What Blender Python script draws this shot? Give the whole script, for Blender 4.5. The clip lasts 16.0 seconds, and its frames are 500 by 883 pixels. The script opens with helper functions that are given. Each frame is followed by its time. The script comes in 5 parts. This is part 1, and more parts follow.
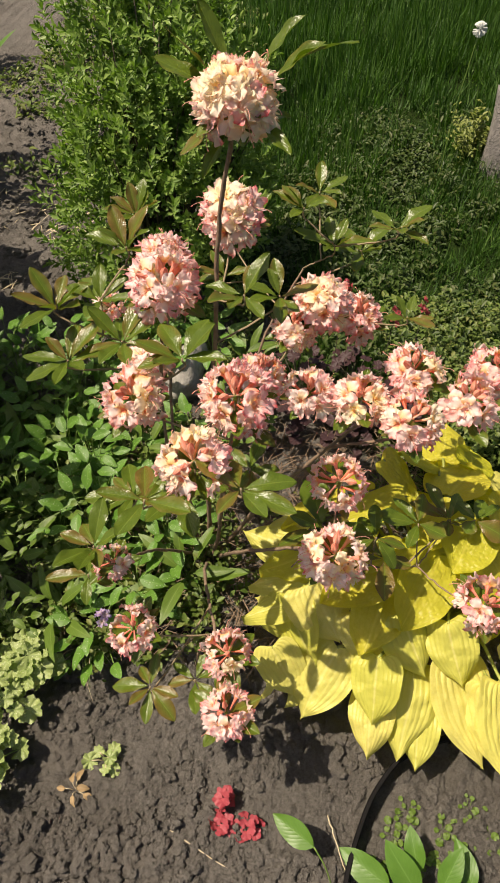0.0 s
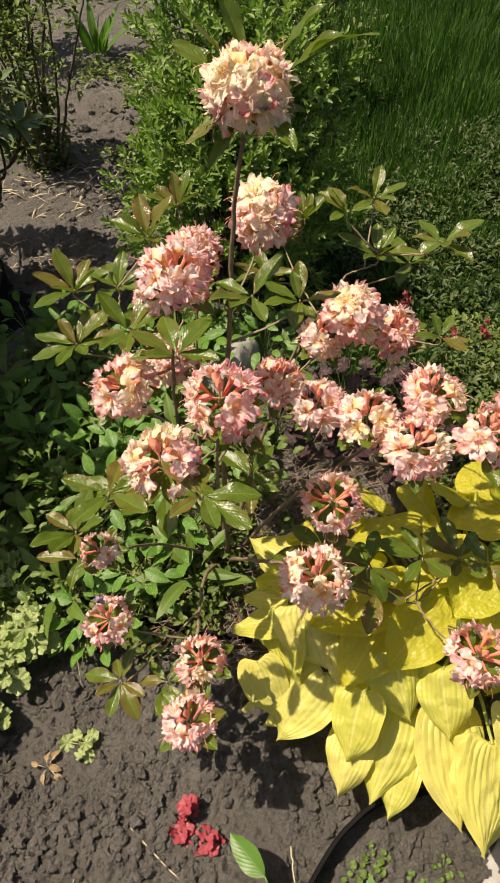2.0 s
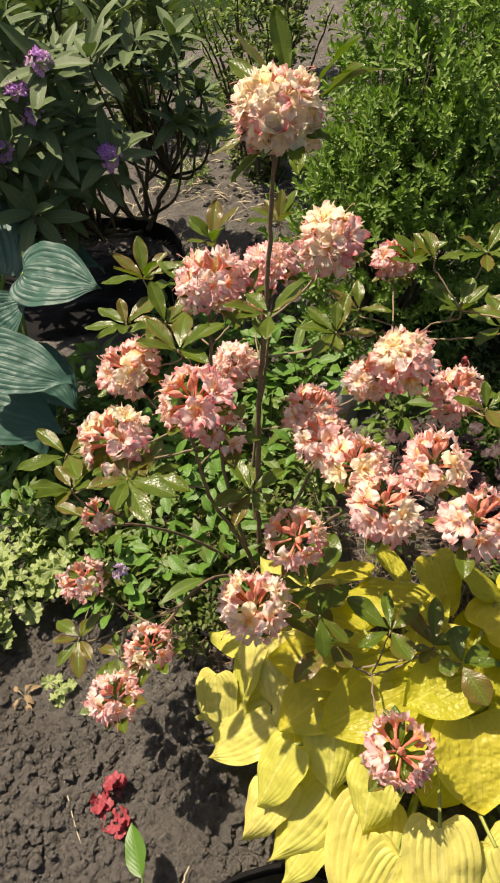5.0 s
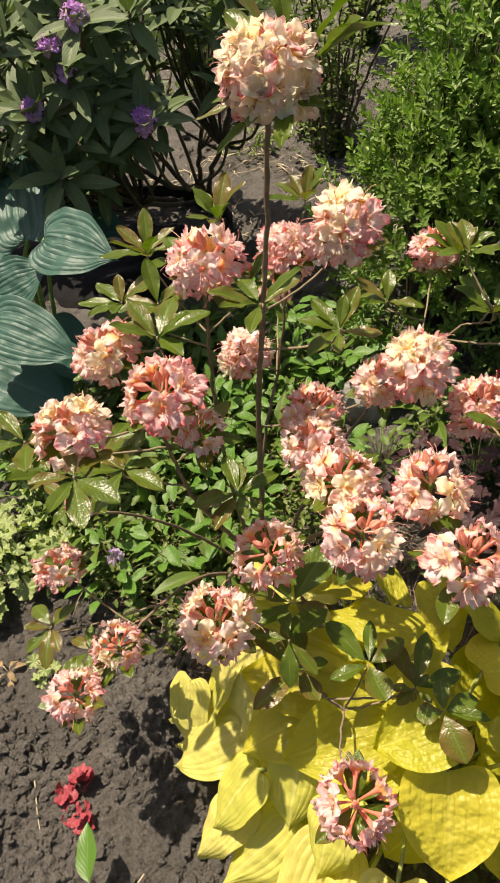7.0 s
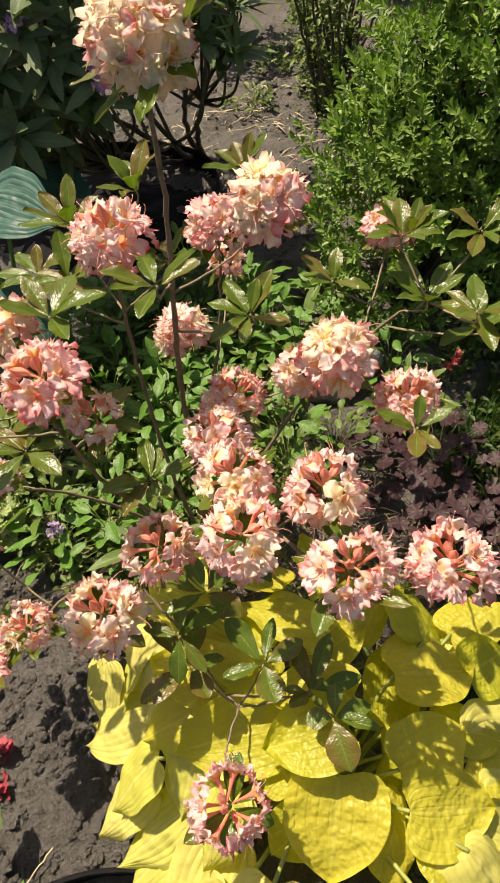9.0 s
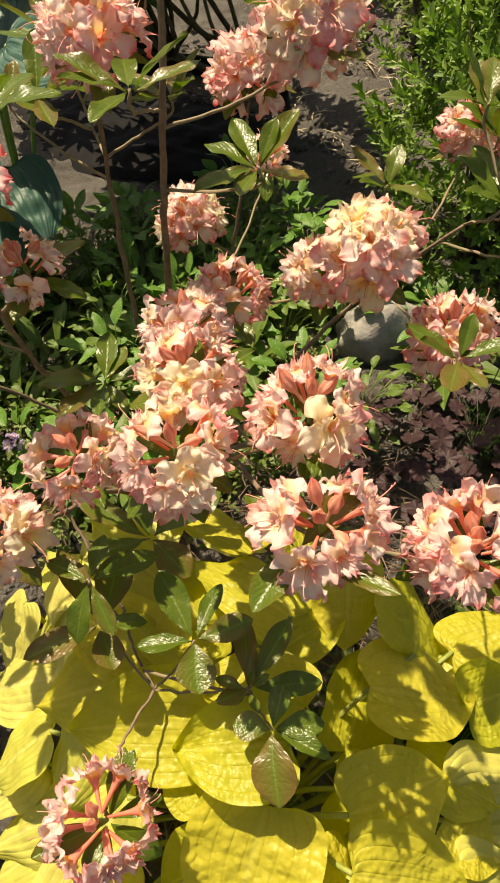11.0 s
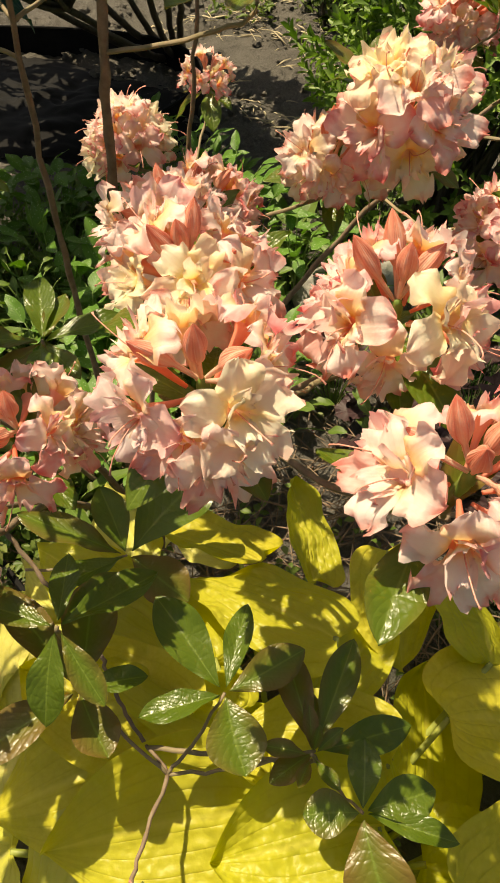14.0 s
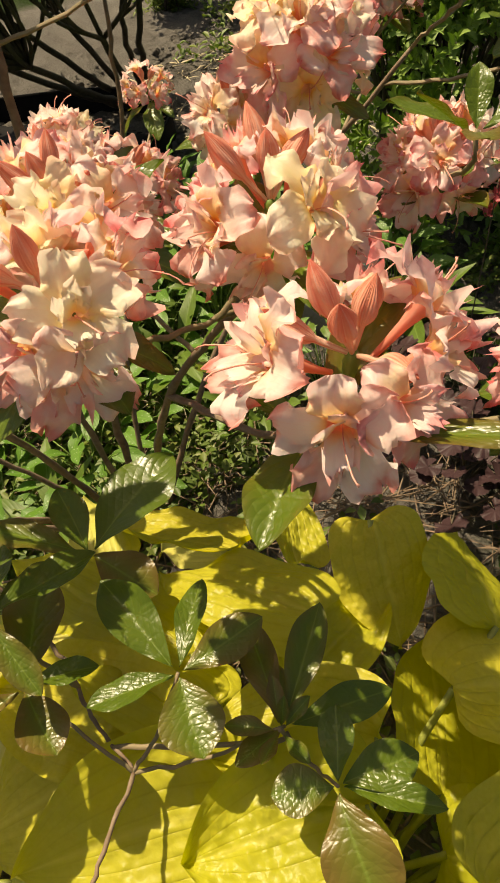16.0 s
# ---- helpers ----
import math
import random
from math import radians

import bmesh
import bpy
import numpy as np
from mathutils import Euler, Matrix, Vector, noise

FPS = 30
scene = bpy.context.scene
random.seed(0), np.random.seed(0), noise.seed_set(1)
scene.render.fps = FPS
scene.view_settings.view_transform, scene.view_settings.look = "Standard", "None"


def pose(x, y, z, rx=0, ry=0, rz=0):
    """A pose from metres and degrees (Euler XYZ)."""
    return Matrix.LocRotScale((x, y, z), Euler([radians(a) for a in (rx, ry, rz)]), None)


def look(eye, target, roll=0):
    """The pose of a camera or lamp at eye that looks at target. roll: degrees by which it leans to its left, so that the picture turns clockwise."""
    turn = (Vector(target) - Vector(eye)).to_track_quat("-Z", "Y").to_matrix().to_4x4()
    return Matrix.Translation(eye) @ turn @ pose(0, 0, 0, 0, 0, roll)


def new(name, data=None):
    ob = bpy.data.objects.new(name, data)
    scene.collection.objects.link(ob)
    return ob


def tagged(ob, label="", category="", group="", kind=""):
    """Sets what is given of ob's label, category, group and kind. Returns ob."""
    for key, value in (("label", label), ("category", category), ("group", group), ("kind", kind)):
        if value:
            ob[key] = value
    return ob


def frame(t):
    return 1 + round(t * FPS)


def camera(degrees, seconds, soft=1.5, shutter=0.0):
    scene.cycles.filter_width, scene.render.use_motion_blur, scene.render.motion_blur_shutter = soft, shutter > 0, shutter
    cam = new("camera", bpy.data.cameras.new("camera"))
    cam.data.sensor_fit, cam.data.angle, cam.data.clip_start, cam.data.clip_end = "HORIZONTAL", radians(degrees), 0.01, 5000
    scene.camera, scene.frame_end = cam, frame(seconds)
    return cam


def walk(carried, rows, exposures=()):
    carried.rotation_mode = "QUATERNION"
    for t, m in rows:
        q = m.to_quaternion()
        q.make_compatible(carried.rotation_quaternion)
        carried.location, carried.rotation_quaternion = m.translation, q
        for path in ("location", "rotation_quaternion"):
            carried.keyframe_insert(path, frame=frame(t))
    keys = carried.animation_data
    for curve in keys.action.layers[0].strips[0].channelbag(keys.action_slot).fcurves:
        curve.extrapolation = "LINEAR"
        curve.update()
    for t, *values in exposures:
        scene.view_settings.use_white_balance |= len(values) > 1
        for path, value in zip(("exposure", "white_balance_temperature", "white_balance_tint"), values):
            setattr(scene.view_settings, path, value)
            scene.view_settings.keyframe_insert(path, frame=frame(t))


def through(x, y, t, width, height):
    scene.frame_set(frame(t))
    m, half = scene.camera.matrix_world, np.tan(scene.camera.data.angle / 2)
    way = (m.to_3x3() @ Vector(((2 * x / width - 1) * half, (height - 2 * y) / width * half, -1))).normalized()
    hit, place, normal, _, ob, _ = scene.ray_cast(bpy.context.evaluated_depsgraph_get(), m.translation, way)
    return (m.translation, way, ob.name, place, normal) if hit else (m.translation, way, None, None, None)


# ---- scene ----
cam = camera(42.1, 16.0, soft=1.8)
PATH = [
    (0, (0.104, -0.015, 1.469), (-0.128, 1.245, -0.068), -2.7),
    (0.5, (0.109, -0.012, 1.466), (-0.153, 1.238, -0.072), -2.6),
    (1, (0.144, 0.017, 1.458), (-0.149, 1.267, -0.075), -2.9),
    (1.5, (0.184, 0.045, 1.453), (-0.212, 1.271, -0.078), -3.6),
    (2, (0.24, 0.051, 1.437), (-0.254, 1.25, -0.086), -4.6),
    (2.5, (0.298, 0.063, 1.429), (-0.29, 1.235, -0.081), -6.0),
    (3, (0.326, 0.079, 1.43), (-0.321, 1.225, -0.077), -6.4),
    (3.5, (0.366, 0.101, 1.444), (-0.359, 1.203, -0.059), -5.9),
    (4, (0.442, 0.125, 1.422), (-0.4, 1.166, -0.064), -6.4),
    (4.2, (0.483, 0.144, 1.432), (-0.429, 1.171, -0.021), -6.8),
    (6.3, (0.54, 0.29, 1.352), (-0.528, 1.124, -0.119), -6.8),
    (6.5, (0.54, 0.31, 1.352), (-0.521, 1.127, -0.133), -6.6),
    (7, (0.543, 0.355, 1.356), (-0.592, 1.111, -0.108), -7.9),
    (7.5, (0.537, 0.386, 1.357), (-0.598, 1.122, -0.116), -8.6),
    (8, (0.551, 0.414, 1.358), (-0.559, 1.185, -0.117), -7.7),
    (8.5, (0.573, 0.458, 1.349), (-0.486, 1.217, -0.169), -8.7),
    (9, (0.598, 0.523, 1.337), (-0.507, 1.168, -0.2), -7.9),
    (9.2, (0.608, 0.548, 1.333), (-0.509, 1.145, -0.215), -7.4),
    (11.3, (0.529, 0.625, 1.037), (-0.593, 1.155, -0.531), -1.3),
    (11.5, (0.508, 0.615, 1.0), (-0.541, 1.185, -0.605), 1.3),
    (12, (0.477, 0.597, 0.953), (-0.568, 1.239, -0.627), 0.8),
    (12.5, (0.462, 0.594, 0.922), (-0.594, 1.28, -0.632), 0.8),
    (13, (0.43, 0.586, 0.917), (-0.633, 1.305, -0.617), 2.3),
    (13.5, (0.413, 0.591, 0.905), (-0.639, 1.322, -0.63), 1.2),
    (14, (0.426, 0.598, 0.898), (-0.619, 1.344, -0.636), 0.4),
    (14.5, (0.462, 0.624, 0.891), (-0.559, 1.362, -0.662), -1.7),
    (15, (0.493, 0.638, 0.861), (-0.605, 1.346, -0.654), -7.5),
    (15.5, (0.497, 0.637, 0.847), (-0.692, 1.348, -0.596), -9.8),
    (16, (0.489, 0.64, 0.833), (-0.696, 1.354, -0.611), -10.4),
]
walk(cam, [(t, look(eye, target, roll)) for t, eye, target, roll in PATH], [(0.0, 0.48, 7250, 15), (9.0, 0.67, 7300, 15), (12.0, 0.64, 8600, 7), (14.0, 0.60, 8600, 6), (16.0, 0.52, 8800, 9)])

# ---------------------------------------------------------------- light
SUN_FROM = Vector((-0.44, -0.077, 1.0)).normalized()
world = bpy.data.worlds.new("sky")
scene.world = world
world.use_nodes = True
wn = world.node_tree
sky = wn.nodes.new("ShaderNodeTexSky")
sky.sky_type, sky.sun_disc = "NISHITA", False
sky.air_density, sky.dust_density, sky.ozone_density = 0.9, 3.0, 0.6
sky.sun_elevation = math.asin(SUN_FROM.z)
sky.sun_rotation = math.atan2(SUN_FROM.x, SUN_FROM.y)
wn.links.new(sky.outputs[0], wn.nodes["Background"].inputs[0])
wn.nodes["Background"].inputs[1].default_value = 0.068
sun = new("sun", bpy.data.lights.new("sun", "SUN"))
sun.data.energy, sun.data.angle, sun.data.color = 4.5, radians(0.55), (1.0, 0.93, 0.80)
sun.matrix_world = look(SUN_FROM * 8, (0, 0, 0))


# ---------------------------------------------------------------- materials
class Mat:
    """A small builder for node materials."""

    def __init__(self, name):
        self.m = bpy.data.materials.new(name)
        self.m.use_nodes = True
        self.n, self.l = self.m.node_tree.nodes, self.m.node_tree.links
        self.b, self.out = self.n["Principled BSDF"], self.n["Material Output"]

    def add(self, kind, **values):
        node = self.n.new("ShaderNode" + kind)
        for key, value in values.items():
            if key in node.inputs:
                node.inputs[key].default_value = value
        return node

    def noise(self, scale, detail=4.0, rough=0.6, coord="Object"):
        t = self.add("TexCoord")
        x = self.add("TexNoise", Scale=scale, Detail=detail, Roughness=rough)
        self.l.new(t.outputs[coord], x.inputs["Vector"])
        return x.outputs["Fac"]

    def ramp(self, fac, stops):
        r = self.n.new("ShaderNodeValToRGB")
        e = r.color_ramp.elements
        while len(e) < len(stops):
            e.new(0.5)
        for i, (p, c) in enumerate(stops):
            e[i].position, e[i].color = p, (*c, 1)
        self.l.new(fac, r.inputs[0])
        return r.outputs[0]

    def mix(self, fac, a, b, kind="MIX"):
        x = self.n.new("ShaderNodeMix")
        x.data_type, x.blend_type = "RGBA", kind
        for value, i in ((fac, 0), (a, 6), (b, 7)):
            if isinstance(value, (int, float)):
                x.inputs[i].default_value = value
            elif isinstance(value, tuple):
                x.inputs[i].default_value = (*value, 1)
            else:
                self.l.new(value, x.inputs[i])
        return x.outputs[2]

    def math(self, op, a, b=0.0):
        x = self.n.new("ShaderNodeMath")
        x.operation = op
        for value, i in ((a, 0), (b, 1)):
            if isinstance(value, (int, float)):
                x.inputs[i].default_value = value
            else:
                self.l.new(value, x.inputs[i])
        return x.outputs[0]

    def uv(self):
        t, s = self.add("TexCoord"), self.n.new("ShaderNodeSeparateXYZ")
        self.l.new(t.outputs["UV"], s.inputs[0])
        return s.outputs[0], s.outputs[1]

    def rand(self):
        return self.n.new("ShaderNodeObjectInfo").outputs["Random"]

    def island(self):
        return self.n.new("ShaderNodeNewGeometry").outputs["Random Per Island"]

    def bump(self, height, strength, distance=0.002, after=None):
        x = self.n.new("ShaderNodeBump")
        x.inputs["Strength"].default_value, x.inputs["Distance"].default_value = strength, distance
        self.l.new(height, x.inputs["Height"])
        if after:
            self.l.new(after, x.inputs["Normal"])
        self.l.new(x.outputs[0], self.b.inputs["Normal"])
        self.normal = x.outputs[0]
        return x.outputs[0]

    def finish(self, colour, rough=0.5, spec=0.5, through=0.0, tint=None):
        self.l.new(colour, self.b.inputs["Base Color"])
        if isinstance(rough, float):
            self.b.inputs["Roughness"].default_value = rough
        else:
            self.l.new(rough, self.b.inputs["Roughness"])
        self.b.inputs["Specular IOR Level"].default_value = spec
        if through:
            t = self.n.new("ShaderNodeBsdfTranslucent")
            c = self.mix(1.0, colour, tint or (1, 1, 1), "MULTIPLY")
            self.l.new(c, t.inputs[0])
            x = self.n.new("ShaderNodeMixShader")
            x.inputs[0].default_value = through
            self.l.new(self.b.outputs[0], x.inputs[1])
            self.l.new(t.outputs[0], x.inputs[2])
            self.l.new(x.outputs[0], self.out.inputs[0])
        return self.m


def petal_material(name, pale, mid, rim, heart, root=(0.90, 0.36, 0.24), neck=(0.93, 0.46, 0.34)):
    """Ruffled petals: a coral tube, a warm throat, pale blades with a pinker rim and fine veins."""
    k = Mat(name)
    u, v = k.uv()
    side = k.math("ABSOLUTE", k.math("SUBTRACT", u, 0.5))
    reach = k.math("ADD", v, k.math("MULTIPLY", k.math("SUBTRACT", k.noise(130, 3), 0.5), 0.30))
    base = k.ramp(reach, [(0.0, root), (0.22, neck), (0.32, heart), (0.52, pale), (0.84, mid), (1.0, rim)])
    tone = k.n.new("ShaderNodeAttribute")
    tone.attribute_name = "tone"
    blotch = k.ramp(reach, [(0.0, root), (0.28, (0.95, 0.60, 0.16)), (0.52, (0.96, 0.82, 0.36)), (0.85, pale)])
    c = k.mix(tone.outputs["Fac"], base, blotch)
    edge = k.math("MULTIPLY", k.math("POWER", k.math("MULTIPLY", side, 2.0), 3.0), 0.45)
    c = k.mix(k.math("MULTIPLY", edge, k.ramp(k.noise(90, 3), [(0.35, (0.1, 0.1, 0.1)), (0.65, (1, 1, 1))])), c, rim)
    flush = k.math("MULTIPLY", k.ramp(k.island(), [(0.38, (0, 0, 0)), (1.0, (0.78, 0.78, 0.78))]), k.ramp(k.noise(45, 3), [(0.36, (0.10, 0.10, 0.10)), (0.64, (1, 1, 1))]))
    c = k.mix(flush, c, rim)
    wave = k.math("ABSOLUTE", k.math("SINE", k.math("MULTIPLY", k.math("ADD", u, k.math("MULTIPLY", k.noise(60, 2), 0.12)), 28.0)))
    c = k.mix(0.16, c, k.ramp(wave, [(0.0, (1.0, 0.76, 0.70)), (0.30, (1, 1, 1))]), "MULTIPLY")
    h = k.n.new("ShaderNodeHueSaturation")
    k.l.new(k.math("ADD", 0.88, k.math("MULTIPLY", k.rand(), 0.26)), h.inputs["Saturation"])
    k.l.new(c, h.inputs["Color"])
    n1 = k.bump(wave, 0.10, 0.0006)
    k.bump(k.noise(150, 3), 0.40, 0.0014, n1)
    return k.finish(h.outputs[0], 0.45, 0.35, 0.46, (1.0, 1.0, 1.0))


def bud_material():
    """Furled buds: a pale greenish neck, salmon flanks with paler pleats, deeper coral streaks and tip."""
    k = Mat("petal_bud")
    u, v = k.uv()
    reach = k.math("ADD", v, k.math("MULTIPLY", k.math("SUBTRACT", k.noise(120, 3), 0.5), 0.35))
    c = k.ramp(reach, [(0.0, (0.72, 0.58, 0.32)), (0.22, (0.94, 0.74, 0.58)), (0.50, (0.95, 0.62, 0.48)), (0.78, (0.91, 0.40, 0.28)), (1.0, (0.80, 0.17, 0.11))])
    side = k.math("MULTIPLY", k.math("ABSOLUTE", k.math("SUBTRACT", u, 0.5)), 2.0)
    c = k.mix(k.math("MULTIPLY", k.math("POWER", side, 4.0), 0.75), c, (0.80, 0.20, 0.15))
    c = k.mix(k.ramp(k.math("ADD", side, k.math("MULTIPLY", k.noise(200, 2), 0.5)), [(0.22, (0.55, 0.55, 0.55)), (0.50, (0, 0, 0))]), c, (0.97, 0.78, 0.66))
    streak = k.math("ABSOLUTE", k.math("SINE", k.math("MULTIPLY", u, 18.0)))
    c = k.mix(0.5, c, k.ramp(streak, [(0.0, (1.0, 0.72, 0.66)), (0.4, (1, 1, 1))]), "MULTIPLY")
    c = k.mix(k.math("MULTIPLY", k.rand(), 0.35), c, (0.70, 0.30, 0.16))
    n1 = k.bump(streak, 0.5, 0.0006)
    k.bump(k.noise(260, 3), 0.5, 0.0008, n1)
    return k.finish(c, 0.55, 0.3, 0.30, (1.0, 0.9, 0.85))


def leaf_material(name, dark, light, blush=None, ribs=0.0, rough=0.4, through=0.25, quilt=0.0, spots=None, gloss=0.5, vein=1.35, glow=(0.85, 1.0, 0.35), turn=None, net=False, pucker=0.42, lines=0.20):
    """Leaves: a paler midrib and side veins, uneven greens, and per-leaf change."""
    k = Mat(name)
    u, v = k.uv()
    side = k.math("ABSOLUTE", k.math("SUBTRACT", u, 0.5))
    c = k.mix(k.noise(45, 4), dark, light)
    c = k.mix(k.rand(), c, k.mix(0.5, c, light))
    if turn:
        c = k.mix(k.ramp(k.rand(), [(0.15, (0, 0, 0)), (1.0, (0.8, 0.8, 0.8))]), c, turn)
    if blush:
        f = k.ramp(k.math("ADD", k.math("MULTIPLY", k.rand(), 0.75), k.math("MULTIPLY", side, 0.75)), [(0.58, (0, 0, 0)), (1.05, (0.60, 0.60, 0.60))])
        c = k.mix(f, c, blush)
    if spots:
        vor = k.add("TexVoronoi", Scale=170.0)
        k.l.new(k.add("TexCoord").outputs["Object"], vor.inputs["Vector"])
        c = k.mix(k.ramp(vor.outputs["Distance"], [(0.16, (0.75, 0.75, 0.75)), (0.30, (0, 0, 0))]), c, spots)
    mid = k.ramp(side, [(0.0, (1, 1, 1)), (0.035, (0, 0, 0))])
    c = k.mix(k.math("MULTIPLY", mid, 0.55), c, tuple(min(1.0, vein * x + 0.03) for x in light))
    if net:
        # sunken net of veins between raised cushions
        arch = k.math("SINE", k.math("SUBTRACT", k.math("MULTIPLY", v, 26.0), k.math("MULTIPLY", side, 21.0)))
        groove = k.math("POWER", k.math("ABSOLUTE", arch), 0.45)
        n1 = k.bump(groove, 0.12, 0.0022)
        vor = k.add("TexVoronoi", Scale=130.0)
        vor.feature = "DISTANCE_TO_EDGE"
        k.l.new(k.add("TexCoord").outputs["Object"], vor.inputs["Vector"])
        cell = k.ramp(vor.outputs["Distance"], [(0.0, (0, 0, 0)), (0.22, (1, 1, 1))])
        n2 = k.bump(cell, 0.22, 0.0009, n1)
        k.bump(k.noise(90, 3), 0.35, 0.0016, n2)
        c = k.mix(k.math("MULTIPLY", k.ramp(groove, [(0.0, (1, 1, 1)), (0.55, (0, 0, 0))]), 0.18), c, tuple(1.15 * x + 0.02 for x in light))
    elif ribs:
        wave = k.math("SINE", k.math("MULTIPLY", u, ribs * 3.1416))
        low = k.math("MULTIPLY", k.math("POWER", k.math("ABSOLUTE", wave), 0.5), k.math("SUBTRACT", 1.15, v))
        n1 = k.bump(low, 0.40, 0.0040)
        c = k.mix(k.ramp(k.math("ABSOLUTE", wave), [(0.0, (lines, lines, lines)), (0.3, (0, 0, 0))]), c, tuple(0.8 * x for x in dark))
        vor = k.add("TexVoronoi", Scale=17.0)
        vor.feature = "SMOOTH_F1"
        vor.inputs["Smoothness"].default_value = 0.6
        k.l.new(k.add("TexCoord").outputs["Object"], vor.inputs["Vector"])
        n2 = k.bump(vor.outputs["Distance"], pucker, -0.0075, n1)
        k.bump(k.noise(24, 3, 0.5), 0.15, 0.004, n2)
    else:
        wave = k.math("SINE", k.math("SUBTRACT", k.math("MULTIPLY", v, 27.0), k.math("MULTIPLY", side, 20.0)))
        n1 = k.bump(k.math("POWER", k.math("ABSOLUTE", wave), 0.5), 0.28 if quilt else 0.12, 0.0024)
        c = k.mix(k.ramp(k.math("ABSOLUTE", wave), [(0.0, (0.10, 0.10, 0.10)), (0.20, (0, 0, 0))]), c, tuple(1.1 * x + 0.02 for x in light))
        k.bump(k.noise(150, 2), 0.15 + quilt, 0.0012, n1)
    return k.finish(c, rough, gloss, through, glow)


def plain_material(name, a, b, scale=30.0, rough=0.8, bump=0.4, distance=0.003, through=0.0, c=None, spec=0.4):
    """Two uneven tones with grain."""
    k = Mat(name)
    col = k.mix(k.ramp(k.noise(scale, 6, 0.65), [(0.3, (0, 0, 0)), (0.7, (1, 1, 1))]), a, b)
    if c:
        col = k.mix(k.ramp(k.noise(scale * 0.12, 3), [(0.45, (0, 0, 0)), (0.65, (1, 1, 1))]), col, c)
    k.bump(k.noise(scale * 3, 5), bump, distance)
    return k.finish(col, rough, spec, through)


def sprig_material(name, dark, light, through=0.2, rough=0.45, third=None):
    """Foliage made of many joined leaves: each one has its own green."""
    k = Mat(name)
    stops = [(0.0, dark), (1.0, light)] if not third else [(0.0, dark), (0.6, light), (1.0, third)]
    c = k.mix(0.4, k.ramp(k.island(), stops), k.mix(k.ramp(k.noise(3, 3), [(0.35, (0, 0, 0)), (0.65, (1, 1, 1))]), dark, light))
    return k.finish(c, rough, 0.4, through, (0.8, 1.0, 0.35))


PEACH = petal_material("petal_peach", (0.99, 0.94, 0.90), (0.98, 0.84, 0.81), (0.92, 0.36, 0.31), (0.98, 0.78, 0.46))
CREAM = petal_material("petal_cream", (0.99, 0.95, 0.70), (0.98, 0.93, 0.78), (0.96, 0.66, 0.54), (0.98, 0.86, 0.34), (0.93, 0.56, 0.36), (0.95, 0.70, 0.44))
PINK = petal_material("petal_pink", (0.98, 0.87, 0.85), (0.97, 0.70, 0.69), (0.90, 0.24, 0.25), (0.97, 0.76, 0.55))
BUD = bud_material()
STAMEN = plain_material("stamen", (0.80, 0.40, 0.30), (0.72, 0.28, 0.22), 60, 0.5, 0.1)
AZALEA_LEAF = leaf_material("azalea_leaf", (0.056, 0.104, 0.009), (0.145, 0.205, 0.021), (0.23, 0.095, 0.038), rough=0.31, through=0.38, gloss=0.55, net=True)
HOSTA_LEAF = leaf_material("golden_hosta_leaf", (0.64, 0.560, 0.026), (0.80, 0.730, 0.12), ribs=9.0, rough=0.40, through=0.50, gloss=0.4, vein=1.02, glow=(0.95, 0.98, 0.18), turn=(0.50, 0.53, 0.030), pucker=0.38)
# paler yellow for the outer, front and flank leaves
PALE_HOSTA_LEAF = leaf_material("pale_hosta_leaf", (0.68, 0.605, 0.085), (0.81, 0.755, 0.28), ribs=11.0, rough=0.42, through=0.36, gloss=0.35, vein=0.98, glow=(0.95, 0.98, 0.30), turn=(0.53, 0.54, 0.060), pucker=0.12, lines=0.12)
BLUE_LEAF = leaf_material("blue_hosta_leaf", (0.036, 0.100, 0.074), (0.054, 0.130, 0.096), ribs=13.0, rough=0.48, through=0.12, gloss=0.35, pucker=0.04, lines=0.02, vein=1.1)
RHODO_LEAF = leaf_material("rhododendron_leaf", (0.066, 0.108, 0.040), (0.150, 0.205, 0.085), rough=0.52, through=0.16, gloss=0.28)
LUNG_LEAF = leaf_material("lungwort_leaf", (0.056, 0.150, 0.018), (0.140, 0.290, 0.038), rough=0.5, through=0.32, spots=(0.36, 0.48, 0.26))
HERB_LEAF = leaf_material("herb_leaf", (0.055, 0.105, 0.012), (0.140, 0.225, 0.032), rough=0.5, through=0.30)
BROAD_LEAF = leaf_material("broad_leaf", (0.06, 0.155, 0.016), (0.12, 0.245, 0.034), rough=0.42, through=0.3, vein=1.15)
LIME_LEAF = leaf_material("lime_coral_bell_leaf", (0.15, 0.24, 0.050), (0.40, 0.47, 0.18), rough=0.5, through=0.3, vein=0.55, spots=(0.60, 0.65, 0.40))
DARK_LEAF = leaf_material("purple_coral_bell_leaf", (0.022, 0.010, 0.011), (0.064, 0.034, 0.036), gloss=0.2, rough=0.45, through=0.1, vein=0.4)
RED_LEAF = leaf_material("red_leaf", (0.27, 0.018, 0.040), (0.50, 0.100, 0.115), rough=0.5, through=0.3)
DRY_LEAF = leaf_material("dry_leaf", (0.26, 0.17, 0.08), (0.42, 0.30, 0.16), rough=0.7, through=0.2)
BARK = plain_material("azalea_bark", (0.15, 0.095, 0.060), (0.26, 0.19, 0.13), 90, 0.75, 0.5, 0.001)
TWIG = plain_material("young_twig", (0.20, 0.17, 0.09), (0.30, 0.22, 0.14), 80, 0.7, 0.4, 0.001)
PETIOLE = plain_material("petiole", (0.22, 0.26, 0.05), (0.34, 0.36, 0.09), 40, 0.5, 0.2)
